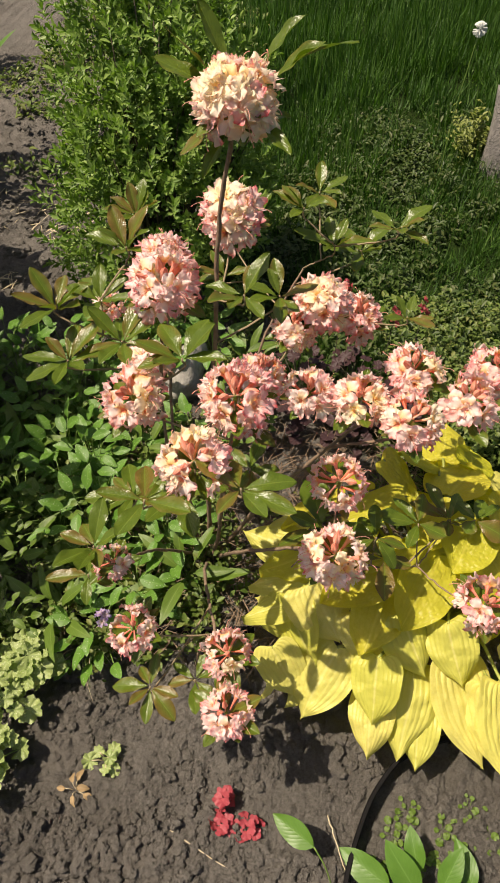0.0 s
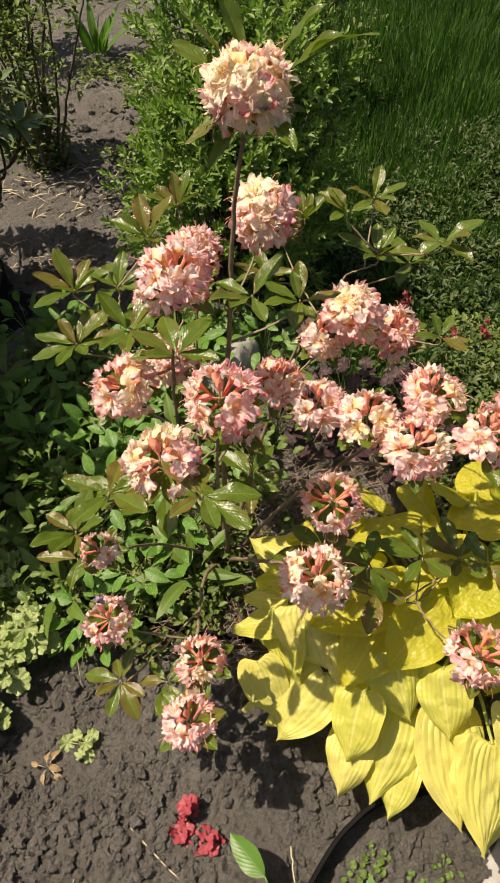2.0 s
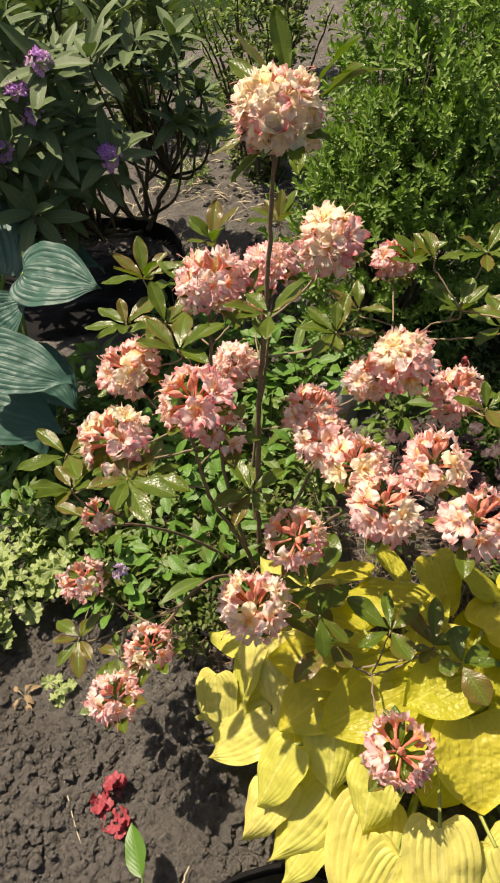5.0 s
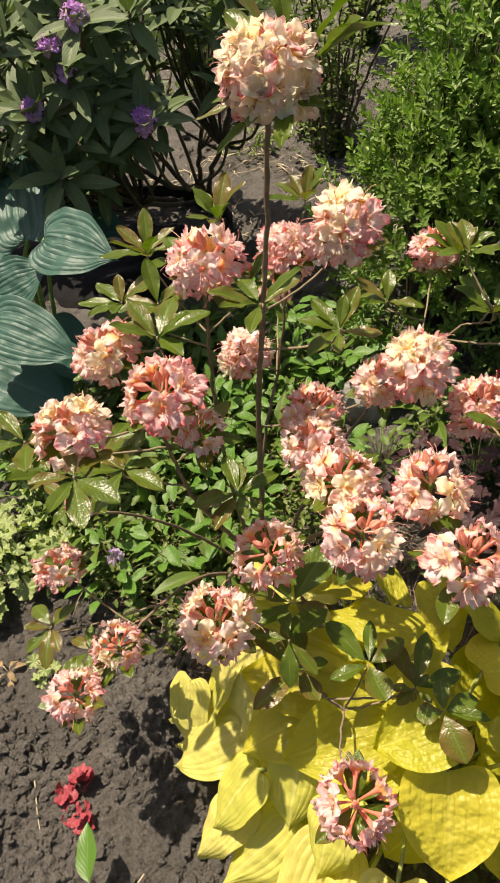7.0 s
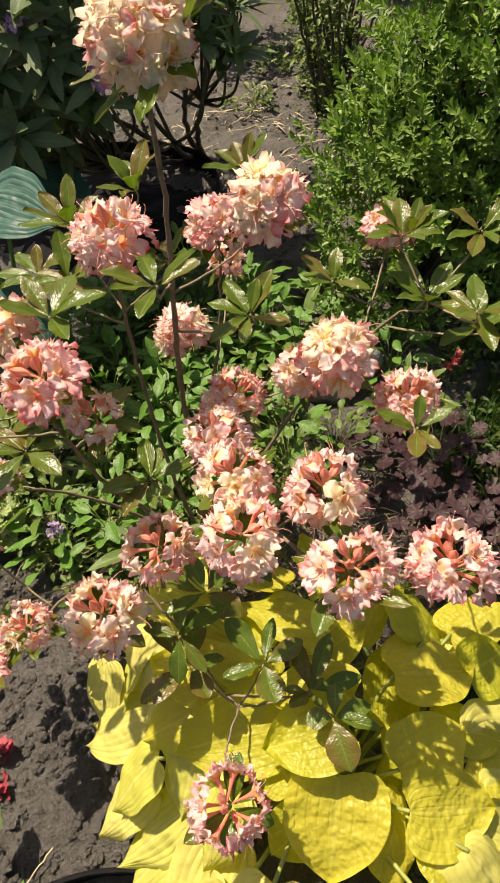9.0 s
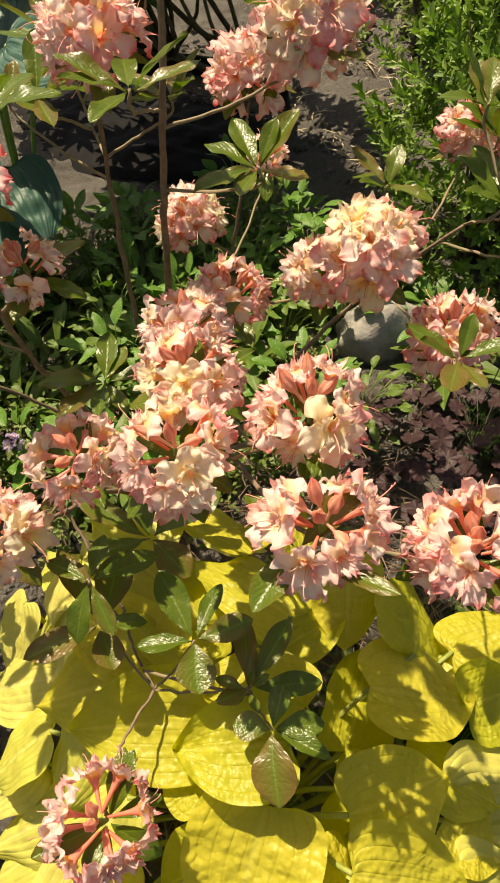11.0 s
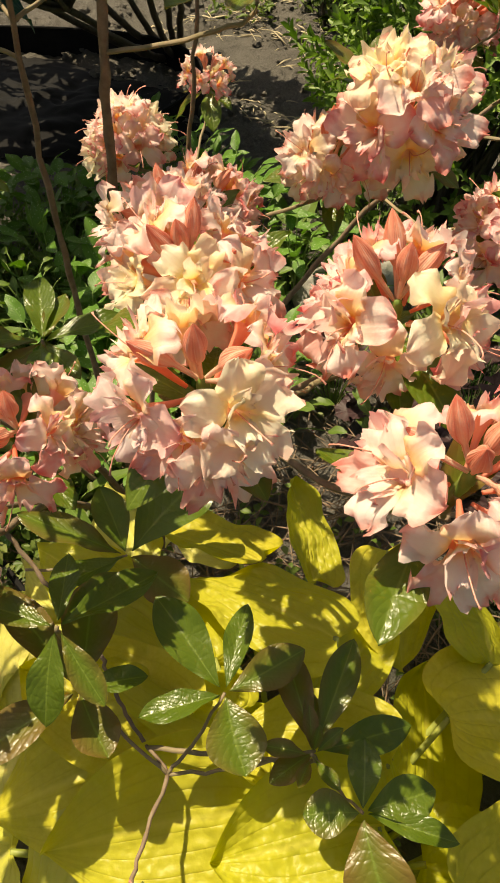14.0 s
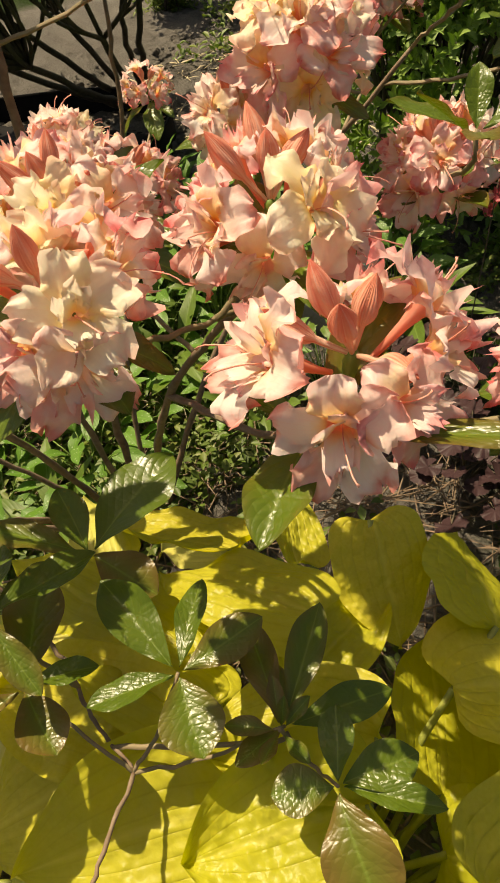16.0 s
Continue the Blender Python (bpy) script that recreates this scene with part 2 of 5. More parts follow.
GREEN_STALK = plain_material("green_stalk", (0.10, 0.18, 0.03), (0.18, 0.28, 0.06), 50, 0.5, 0.2)
DARK_CANE = plain_material("dark_cane", (0.055, 0.045, 0.03), (0.11, 0.085, 0.055), 60, 0.75, 0.5, 0.001)
PLASTIC = plain_material("black_plastic", (0.004, 0.004, 0.004), (0.010, 0.009, 0.009), 25, 0.75, 0.25, 0.001, spec=0.12)
ROCK = plain_material("grey_stone", (0.20, 0.19, 0.17), (0.38, 0.36, 0.33), 22, 0.85, 0.8, 0.006)
STRAW = plain_material("dry_straw", (0.42, 0.34, 0.20), (0.62, 0.54, 0.38), 60, 0.75, 0.2)
STUMP = plain_material("weathered_bark", (0.16, 0.15, 0.14), (0.30, 0.28, 0.26), 35, 0.9, 1.0, 0.01)
BOX_LEAF = sprig_material("boxwood_leaf", (0.085, 0.165, 0.030), (0.23, 0.36, 0.075), 0.32, 0.48, (0.40, 0.53, 0.15))
GRASS = sprig_material("grass_blade", (0.014, 0.050, 0.005), (0.050, 0.135, 0.014), 0.36, 0.60, (0.135, 0.255, 0.040))
WEED = sprig_material("weed_leaf", (0.050, 0.090, 0.014), (0.150, 0.220, 0.042), 0.30, 0.5, (0.27, 0.27, 0.09))
# darker copy of the weed greens, with the lawn's shade in the colour
LAWN_WEED = sprig_material("lawn_weed_leaf", (0.025, 0.05, 0.008), (0.065, 0.11, 0.02), 0.25, 0.5, (0.12, 0.13, 0.04))
PURPLE = petal_material("rhododendron_petal", (0.82, 0.54, 0.88), (0.74, 0.42, 0.84), (0.58, 0.24, 0.70), (0.84, 0.62, 0.88), (0.40, 0.16, 0.46), (0.55, 0.28, 0.62))
LILAC = petal_material("lilac_petal", (0.62, 0.50, 0.74), (0.55, 0.42, 0.70), (0.50, 0.36, 0.66), (0.66, 0.58, 0.72), (0.55, 0.45, 0.65), (0.60, 0.50, 0.70))


def soil_material():
    """Dry crumbly loam with damp and trampled patches, and thatch under the grass, its greens darkened by painted
    shade.
    """
    k = Mat("garden_soil")
    fine, patch = k.noise(150, 8, 0.8), k.noise(6, 5, 0.65)
    c = k.mix(k.ramp(fine, [(0.32, (0, 0, 0)), (0.70, (1, 1, 1))]), (0.078, 0.072, 0.063), (0.262, 0.242, 0.214))
    c = k.mix(k.ramp(patch, [(0.42, (0, 0, 0)), (0.66, (0.65, 0.65, 0.65))]), c, (0.225, 0.207, 0.182))
    c = k.mix(k.ramp(k.noise(2.2, 4), [(0.46, (0, 0, 0)), (0.70, (0.45, 0.45, 0.45))]), c, (0.105, 0.092, 0.076))
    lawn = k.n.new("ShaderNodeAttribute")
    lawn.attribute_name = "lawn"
    # thatch greens darkened to hold the shade between the grass blades
    shaded_thatch = k.mix(k.noise(60, 6, 0.7), (0.010, 0.024, 0.004), (0.036, 0.066, 0.012))
    c = k.mix(lawn.outputs["Fac"], c, shaded_thatch)
    n1 = k.bump(k.noise(75, 8, 0.8), 1.0, 0.014)
    k.bump(k.noise(420, 6, 0.8), 1.0, 0.005, n1)
    return k.finish(c, 0.95, 0.12)


SOIL = soil_material()


# ---------------------------------------------------------------- mesh tools
def mesh(name, verts, faces, material, uvs=None, smooth=True, tone=None):
    """A mesh from arrays; uvs holds one pair a vertex."""
    me = bpy.data.meshes.new(name)
    verts = np.asarray(verts, float)
    me.from_pydata(verts.tolist(), [], faces if isinstance(faces, list) else faces.tolist())
    me.materials.append(material)
    if uvs is not None:
        loops = np.empty(len(me.loops), np.int32)
        me.loops.foreach_get("vertex_index", loops)
        me.uv_layers.new(name="UVMap").data.foreach_set("uv", np.asarray(uvs, float)[loops].ravel())
    if tone is not None:
        me.attributes.new("tone", "FLOAT", "POINT").data.foreach_set("value", np.asarray(tone, float))
    me.polygons.foreach_set("use_smooth", [smooth] * len(me.polygons))
    me.update()
    return me


def quads(nu, nv, start=0):
    """Faces of a grid of (nv + 1) rows of (nu + 1) points."""
    j, i = np.meshgrid(np.arange(nv), np.arange(nu), indexing="ij")
    a = (j * (nu + 1) + i + start).ravel()
    return np.stack([a, a + 1, a + nu + 2, a + nu + 1], 1).tolist()


def join(pieces):
    """Joins (verts, faces, uvs, tone) pieces."""
    vs, fs, us, ts, at = [], [], [], [], 0
    for v, f, u, t in pieces:
        vs.append(v), us.append(u), ts.append(np.full(len(v), float(t)))
        fs += [[i + at for i in q] for q in f]
        at += len(v)
    return np.concatenate(vs), fs, np.concatenate(us), np.concatenate(ts)


def tube(points, radii, sides=6, cap=True):
    """A swept round tube through points."""
    p = np.asarray(points, float)
    r = np.broadcast_to(np.asarray(radii, float), (len(p),))
    d = np.gradient(p, axis=0)
    d /= np.linalg.norm(d, axis=1)[:, None] + 1e-9
    ref = np.array([0.31, 0.17, 0.93]) if abs(d[0] @ [0.31, 0.17, 0.93]) < 0.9 else np.array([1.0, 0, 0])
    x = np.cross(d, ref)
    x /= np.linalg.norm(x, axis=1)[:, None]
    y = np.cross(d, x)
    a = np.linspace(0, 2 * np.pi, sides + 1)
    ring = x[:, None] * np.cos(a)[None, :, None] + y[:, None] * np.sin(a)[None, :, None]
    v = (p[:, None] + ring * r[:, None, None]).reshape(-1, 3)
    uv = np.stack(np.meshgrid(np.linspace(0, 1, sides + 1), np.linspace(0, 1, len(p))), -1).reshape(-1, 2)
    f = quads(sides, len(p) - 1)
    if cap:
        f += [list(range(sides - 1, -1, -1)), [(len(p) - 1) * (sides + 1) + i for i in range(sides)]]
    return v, f, uv


def bend(points, n=12, wobble=0.0, seed=0):
    """A smooth line through a few points (Catmull-Rom), with a little waver."""
    rng = np.random.default_rng(seed)
    p = np.asarray(points, float)
    p = np.concatenate([[2 * p[0] - p[1]], p, [2 * p[-1] - p[-2]]])
    out = []
    for i in range(1, len(p) - 2):
        t = np.linspace(0, 1, n, endpoint=i == len(p) - 3)[:, None]
        a, b, c, d = p[i - 1:i + 3]
        out.append(0.5 * (2 * b + (c - a) * t + (2 * a - 5 * b + 4 * c - d) * t ** 2 + (3 * b - a - 3 * c + d) * t ** 3))
    out = np.concatenate(out)
    if wobble:
        w = rng.normal(0, wobble, out.shape)
        w[0] = w[-1] = 0
        out += w
    return out


def leaf_shape(length, width, nu=6, nv=10, kind="oval", fold=0.25, droop=0.15, wave=0.0, quilt=0.0, heart=0.0, cup=0.0, seed=0, twist=0.0):
    """A leaf blade in the xy plane, stalk at the origin, tip along +y, face up."""
    rng = np.random.default_rng(seed)
    v, u = np.meshgrid(np.linspace(0, 1, nv + 1), np.linspace(-1, 1, nu + 1), indexing="ij")
    if kind == "oval":
        w = np.sin(np.pi * v ** 0.85) ** 0.8
    elif kind == "obovate":
        w = np.sin(np.pi * np.clip(v, 0, 1) ** 1.35) ** 0.75
    elif kind == "round":
        w = np.where(v < 0.40, np.sqrt(np.clip(1 - (1 - v / 0.40) ** 2.6, 0, 1)), np.clip(1 - (np.maximum(v - 0.40, 0) / 0.60) ** 2.0, 0, 1) ** 0.95)
    elif kind == "heart":
        w = np.where(v < 0.32, np.sqrt(np.clip(1 - (1 - v / 0.32) ** 2.4, 0, 1)), np.cos(np.pi / 2 * (np.maximum(v - 0.32, 0) / 0.68) ** 1.24) ** 1.22)
    else:
        w = np.sin(np.pi * v ** 0.7) ** 1.1
    w = w * width / 2
    ph = rng.uniform(0, 6.28, 4)
    x = u * w
    y = length * (v - heart * np.abs(u) ** 1.4 * (1 - v) ** 2.5 * w / (width / 2))
    z = fold * np.abs(x) - droop * length * v ** 2 - cup * (np.abs(u) ** 2) * width
    z = z + wave * width * np.abs(u) ** 2 * (np.sin(9 * v + ph[0]) + 0.6 * np.sin(17 * v + ph[1] + u))
    z = z + quilt * width * np.abs(np.sin(np.pi * (8 * v - 2.2 * np.abs(u)))) * np.abs(u) * (1 - np.abs(u) ** 4)
    z = z + twist * u * v * width
    x = x + wave * 0.3 * width * np.sin(4 * v + ph[2]) * (v > 0.02)
    pts = np.stack([x, y, z], -1).reshape(-1, 3)
    uv = np.stack([(u + 1) / 2, v], -1).reshape(-1, 2)
    return pts, quads(nu, nv), uv


def lobed_shape(size, lobes=7, rings=4, seed=0, scallop=0.16, cup=0.25):
    """A rounded, scalloped leaf with its stalk at the middle notch."""
    rng = np.random.default_rng(seed)
    n = lobes * 6
    a = np.linspace(-np.pi + 0.22, np.pi - 0.22, n + 1)
    out = 1 + scallop * np.abs(np.cos(a * lobes / 2)) + 0.05 * np.sin(a * lobes * 2.0) + rng.normal(0, 0.015, n + 1)
    r = np.linspace(0.02, 1, rings + 1)[:, None]
    rad = r * out[None] * size / 2
    z = cup * size * (0.22 * r ** 2 + 0.30 * r ** 2 * np.cos(a * lobes)[None] + 0.35 * r ** 2 * np.sin(3 * a + rng.uniform(0, 6))[None] + 0.2 * r ** 3 * np.sin(11 * a + rng.uniform(0, 6))[None])
    pts = np.stack([rad * np.sin(a)[None], rad * np.cos(a)[None] + size * 0.12, z + 0 * rad], -1).reshape(-1, 3)
    ua = 0.5 + 0.5 * np.sin(a * lobes / 2)
    uv = np.stack([np.broadcast_to(ua[None], rad.shape), np.broadcast_to(r, rad.shape)], -1).reshape(-1, 2)
    return pts, quads(n, rings), uv


def facing(p, d, n=(0, 0, 1), scale=1.0):
    """A pose at p with +y along d and +z near n."""
    y = Vector(d).normalized()
    z = Vector(n)
    z = z - y * z.dot(y)
    z = z.normalized() if z.length > 1e-5 else y.orthogonal().normalized()
    x = y.cross(z)
    m = Matrix((x, y, z)).transposed().to_4x4()
    return Matrix.Translation(p) @ m @ Matrix.Scale(scale, 4)


def scatter(template, poses):
    """Joined copies of a (verts, faces, uvs) template at an array of 4 x 4 poses."""
    v, f, u = template
    p = np.asarray(poses, float)
    n, k = len(p), len(v)
    out = np.einsum("nij,kj->nki", p[:, :3, :3], v) + p[:, None, :3, 3]
    return out.reshape(-1, 3), [[i + a for i in q] for a in range(0, n * k, k) for q in f], np.tile(u, (n, 1))


def np_pose(p, d, n, s=1.0):
    return np.array(facing(p, d, n, s))


def thing(name, at, label, category, group="", kind=""):
    ob = new(name)
    ob.location = at
    return tagged(ob, label, category, group, kind)


def part(name, me, parent, m=None, label=""):
    """One mesh as a part; m is its pose in the world."""
    ob = new(name, me)
    ob.parent = parent
    ob.matrix_parent_inverse = Matrix.Identity(4)
    ob.matrix_basis = origin(parent).inverted() @ (m if m is not None else Matrix.Identity(4))
    return tagged(ob, label)


def origin(ob):
    """The pose in the world, worked out from the parents."""
    m = ob.matrix_basis.copy()
    while ob.parent:
        ob = ob.parent
        m = ob.matrix_basis @ m
    return m


def whole(name, me, label, category, group="", kind="", m=None):
    ob = new(name, me)
    if m is not None:
        ob.matrix_basis = m
    return tagged(ob, label, category, group, kind)


def around(rng, low, high):
    """A random direction with its slope between low and high degrees."""
    a, e = rng.uniform(0, 2 * math.pi), radians(rng.uniform(low, high))
    return Vector((math.cos(a) * math.cos(e), math.sin(a) * math.cos(e), math.sin(e)))


# ---------------------------------------------------------------- ground
def wavy(x, y, seed, scale):
    """Cheap smooth value noise on arrays, about -1 to 1."""
    rng = np.random.default_rng(seed)
    t = rng.uniform(-1, 1, (256, 256))
    fx, fy = np.mod(x / scale, 256), np.mod(y / scale, 256)
    i, j = fx.astype(int) % 256, fy.astype(int) % 256
    a, b = fx - np.floor(fx), fy - np.floor(fy)
    a, b = a * a * (3 - 2 * a), b * b * (3 - 2 * b)
    i1, j1 = (i + 1) % 256, (j + 1) % 256
    return (t[i, j] * (1 - a) + t[i1, j] * a) * (1 - b) + (t[i, j1] * (1 - a) + t[i1, j1] * a) * b


def lawn_amount(x, y):
    """How far a place belongs to the lawn: 0 in the beds, 1 in the grass."""
    line = (x + 0.28) * 0.80 + (y - 1.72) * 0.60
    left = (x + 0.55) * 0.97 + (y - 2.2) * 0.24
    far = y - 4.6 + 0.25 * x
    inner = np.minimum(line, np.where(y > 2.0, left, 9.0))
    outer = np.maximum(-y - 0.9, np.abs(x + 0.6) - 3.0)
    return np.clip((np.maximum(np.maximum(inner, far), outer) + 0.12 * wavy(x, y, 5, 0.16)) / 0.16, 0, 1)


def height(x, y):
    """The lie of the soil: gentle swells, clods and crumbs."""
    h = 0.010 * wavy(x, y, 1, 0.45) + 0.006 * wavy(x, y, 2, 0.12)
    clod = wavy(x, y, 3, 0.030)
    h = h + 0.008 * np.maximum(clod, 0) ** 0.9 + 0.007 * np.maximum(wavy(x, y, 4, 0.015), 0) ** 0.7 + 0.022 * np.maximum(wavy(x, y, 7, 0.075), 0) ** 1.2 * (y > 1.2) + 0.0060 * np.abs(wavy(x, y, 6, 0.0085))
    crumble = np.clip(wavy(x, y, 8, 0.13) * 1.4 + 0.35, 0, 1)
    h = h + crumble * (0.013 * np.abs(wavy(x, y, 10, 0.021)) ** 0.7 + 0.008 * np.abs(wavy(x, y, 12, 0.011)))
    return h * (1 - 0.5 * lawn_amount(x, y))


def spaced(a, b, step, low, high, coarse, reach):
    """Fine steps from a to b, coarser ones from low to high, then growing ones out to reach."""
    mid = list(np.arange(low, a, coarse)) + list(np.arange(a, b, step)) + list(np.arange(b, high, coarse))
    left, right, s = [], [], coarse
    p, q = mid[0], mid[-1]
    while q < reach:
        s *= 1.13
        p, q = p - s, q + s
        left.append(p), right.append(q)
    return np.array(left[::-1] + mid + right)


def build_ground():
    x, y = np.meshgrid(spaced(-0.72, 0.66, 0.0042, -2.6, 0.95, 0.013, 220.0), spaced(-0.02, 0.72, 0.0042, -0.35, 3.3, 0.013, 220.0), indexing="ij")
    v = np.stack([x, y, height(x, y)], -1)
    n, m = x.shape
    i, j = np.meshgrid(np.arange(n - 1), np.arange(m - 1), indexing="ij")
    a = (i * m + j).ravel()
    me = mesh("ground", v.reshape(-1, 3), np.stack([a, a + m, a + m + 1, a + 1], 1), SOIL)
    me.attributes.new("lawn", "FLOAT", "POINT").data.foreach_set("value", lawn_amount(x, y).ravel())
    whole("ground", me, "dry grey-brown crumbly garden soil with small clods", "soil", kind="structure")


build_ground()


def clod_shape(rng, size):
    """A rough lump of earth."""
    bm = bmesh.new()
    bmesh.ops.create_icosphere(bm, subdivisions=2, radius=size)
    o = Vector(rng.uniform(-50, 50, 3))
    for q in bm.verts:
        q.co *= 1 + 0.75 * noise.noise(q.co / size * 1.6 + o)
        q.co.z *= 0.7
    vs = np.array([q.co[:] for q in bm.verts])
    fs = [[q.index for q in f.verts] for f in bm.faces]
    bm.free()
    return vs, fs, np.zeros((len(vs), 2))


def build_clods():
    rng = np.random.default_rng(11)
    out = []
    for k in range(5):
        shape = clod_shape(rng, 1.0)
        n = 2700
        x, y = rng.uniform(-0.75, 0.65, n), rng.uniform(0.0, 0.75, n)
        h = 2050
        x[h:], y[h:] = rng.uniform(-2.4, -0.6, n - h), rng.uniform(1.2, 3.4, n - h)
        s = 0.0018 + 0.0115 * rng.uniform(0, 1, n) ** 4
        s[h:] *= 1.7
        keep = wavy(x, y, 8, 0.13) + rng.uniform(-0.5, 0.5, n) > -0.25
        x, y, s = x[keep], y[keep], s[keep]
        z = height(x, y)
        poses = [np_pose((a, b, c + 0.25 * d), around(rng, -20, 20), (0, 0, 1), d) for a, b, c, d in zip(x, y, z, s)]
        v, f, u = scatter(shape, poses)
        out.append((v, f, u, 0))
    v, f, u, _ = join(out)
    whole("soil_clods", mesh("soil_clods", v, f, SOIL, smooth=False), "loose crumbs and clods of dry grey soil", "soil", kind="stuff")


build_clods()


def build_edging(name, points, tall, label):
    """A standing strip of thick flexible plastic with a rolled top rim."""
    line = bend(points, 14)
    d = np.gradient(line, axis=0)
    side = np.stack([-d[:, 1], d[:, 0], 0 * d[:, 0]], 1)
    side /= np.linalg.norm(side, axis=1)[:, None]
    up = np.array([0, 0, 1.0])
    section = ((-0.0015, -0.03), (-0.0015, tall - 0.008), (-0.005, tall - 0.004), (-0.003, tall), (0.003, tall), (0.005, tall - 0.004), (0.0015, tall - 0.008), (0.0015, -0.03))
    v = np.concatenate([line + side * a + up * b for a, b in section]).reshape(8, len(line), 3).transpose(1, 0, 2).reshape(-1, 3)
    whole(name, mesh(name, v, quads(7, len(line) - 1), PLASTIC, smooth=False), label, "garden edging")


build_edging("garden_edging", [(0.215, 0.02, 0), (0.212, 0.13, 0), (0.235, 0.23, 0), (0.270, 0.31, 0), (0.335, 0.385, 0), (0.46, 0.44, 0)], 0.055,
             "curved black plastic garden edging strip sunk in soil")
build_edging("garden_edging", [(-0.52, 0.60, 0), (-0.41, 0.575, 0), (-0.28, 0.57, 0), (-0.16, 0.58, 0), (-0.02, 0.60, 0)], 0.05,
             "black plastic edging strip half hidden under the azalea")
build_edging("garden_edging", [(-2.30, 1.05, 0), (-2.12, 1.38, 0), (-1.80, 1.71, 0), (-1.53, 1.77, 0), (-1.33, 1.64, 0), (-1.22, 1.42, 0)], 0.10,
             "black plastic rim along a bed covered by a dark sheet")


def build_sheet():
    """A crumpled near-black sheet that darkens the soil inside the rim."""
    r, a = np.meshgrid(np.linspace(0, 1, 40), np.linspace(0, 2 * np.pi, 90), indexing="ij")
    x = -1.68 + r * np.cos(a) * (0.50 + 0.03 * np.sin(3 * a)) + 0.12 * r * np.sin(a)
    y = 1.28 + r * np.sin(a) * (0.40 + 0.02 * np.sin(5 * a)) + 0.10 * r * np.cos(a)
    z = 0.036 + 0.010 * wavy(x, y, 33, 0.07) + 0.008 * np.abs(wavy(x, y, 34, 0.030)) - 0.03 * r ** 8
    whole("dark_sheet", mesh("dark_sheet", np.stack([x, y, z], -1).reshape(-1, 3), quads(89, 39), PLASTIC), "crumpled black sheet covering the soil inside the rim", "plastic sheet")


build_sheet()


def build_stone(name, at, size, seed, label, flat=0.6):
    bm = bmesh.new()
    bmesh.ops.create_icosphere(bm, subdivisions=4, radius=1)
    o = Vector((seed * 3.1, seed, 7))
    for q in bm.verts:
        k = 1 + 0.35 * noise.noise(q.co * 1.1 + o) + 0.12 * noise.noise(q.co * 3.5 + o) + 0.03 * noise.noise(q.co * 11 + o)
        q.co = Vector((q.co.x * size[0], q.co.y * size[1], max(q.co.z, -0.4) * size[2])) * k
    for f in bm.faces:
        f.smooth = True
    me = bpy.data.meshes.new(name)
    bm.to_mesh(me)
    bm.free()
    me.materials.append(ROCK)
    whole(name, me, label, "stone", m=pose(*at, 0, 0, seed * 40))


build_stone("stone", (-0.36, 1.40, 0.045), (0.105, 0.07, 0.095), 2, "pale grey weathered field stone lying among weeds")
build_stone("paving_stone", (0.60, 0.33, 0.0), (0.085, 0.085, 0.03), 5, "flat pale grey stone set in the soil")


# ---------------------------------------------------------------- azalea
def petal(angle, reach, width, rise, flare, rng, tone, ruffle=1.0, root=0.0045, start=0.028, nu=10, nv=12):
    """One ruffled petal lobe that leaves the tube's mouth, spreads and rolls back at its tip."""
    v, u = np.meshgrid(np.linspace(0, 1, nv + 1), np.linspace(-1, 1, nu + 1), indexing="ij")
    ph = rng.uniform(0, 6.28, 6)
    steps = np.linspace(0, 1, 25)
    lean = 0.25 + (flare - 0.25) * np.clip(steps / 0.45, 0, 1) ** 0.8 + rng.uniform(0.2, 1.3) * np.clip((steps - 0.55) / 0.4, 0, 1) ** 1.5 * (flare > 0.9)
    r_line = np.concatenate([[0], np.cumsum(np.sin(lean[1:]))]) / 24 * reach
    h_line = np.concatenate([[0], np.cumsum(np.cos(lean[1:]))]) / 24 * reach * rise
    r = root + np.interp(v, steps, r_line)
    h = start + np.interp(v, steps, h_line)
    tip = np.sqrt(np.clip(1 - (np.maximum(v - 0.58, 0) / 0.43) ** 2.4, 0.03, 1))
    w = width / 2 * (0.34 + 0.66 * np.sin(np.pi / 2 * np.clip(v / 0.58, 0, 1)) ** 1.3) * tip
    w = w * (1 + 0.07 * np.sin(13 * v + ph[4]) * (v > 0.2))
    rimmed = np.maximum(np.abs(u) ** 2.5, 0.6 * v ** 5) * np.clip(v * 2.5, 0, 1)
    curl = ruffle * (0.0012 * v * (np.sin(5 * v + ph[0] + 1.5 * u) + 0.8 * np.sin(4 * u + ph[2])) + 0.0030 * rimmed * (np.sin(14 * v + ph[1] + 2 * u) + 0.7 * np.sin(9 * u + ph[3] + 4 * v)))
    crease = (0.30 + 0.25 * math.sin(ph[5])) * np.abs(u) * w * (1 - 0.6 * v)
    h = h + curl + crease + rng.uniform(-0.35, 0.35) * u * w * v
    r = r + 0.5 * curl - 0.3 * crease
    t = u * w + 0.10 * reach * v ** 2 * math.sin(ph[2])
    ca, sa = math.cos(angle), math.sin(angle)
    pts = np.stack([ca * r - sa * t, sa * r + ca * t, h], -1).reshape(-1, 3)
    uv = np.stack([(u + 1) / 2, 0.22 + 0.78 * v], -1).reshape(-1, 2)
    return pts, quads(nu, nv), uv, tone


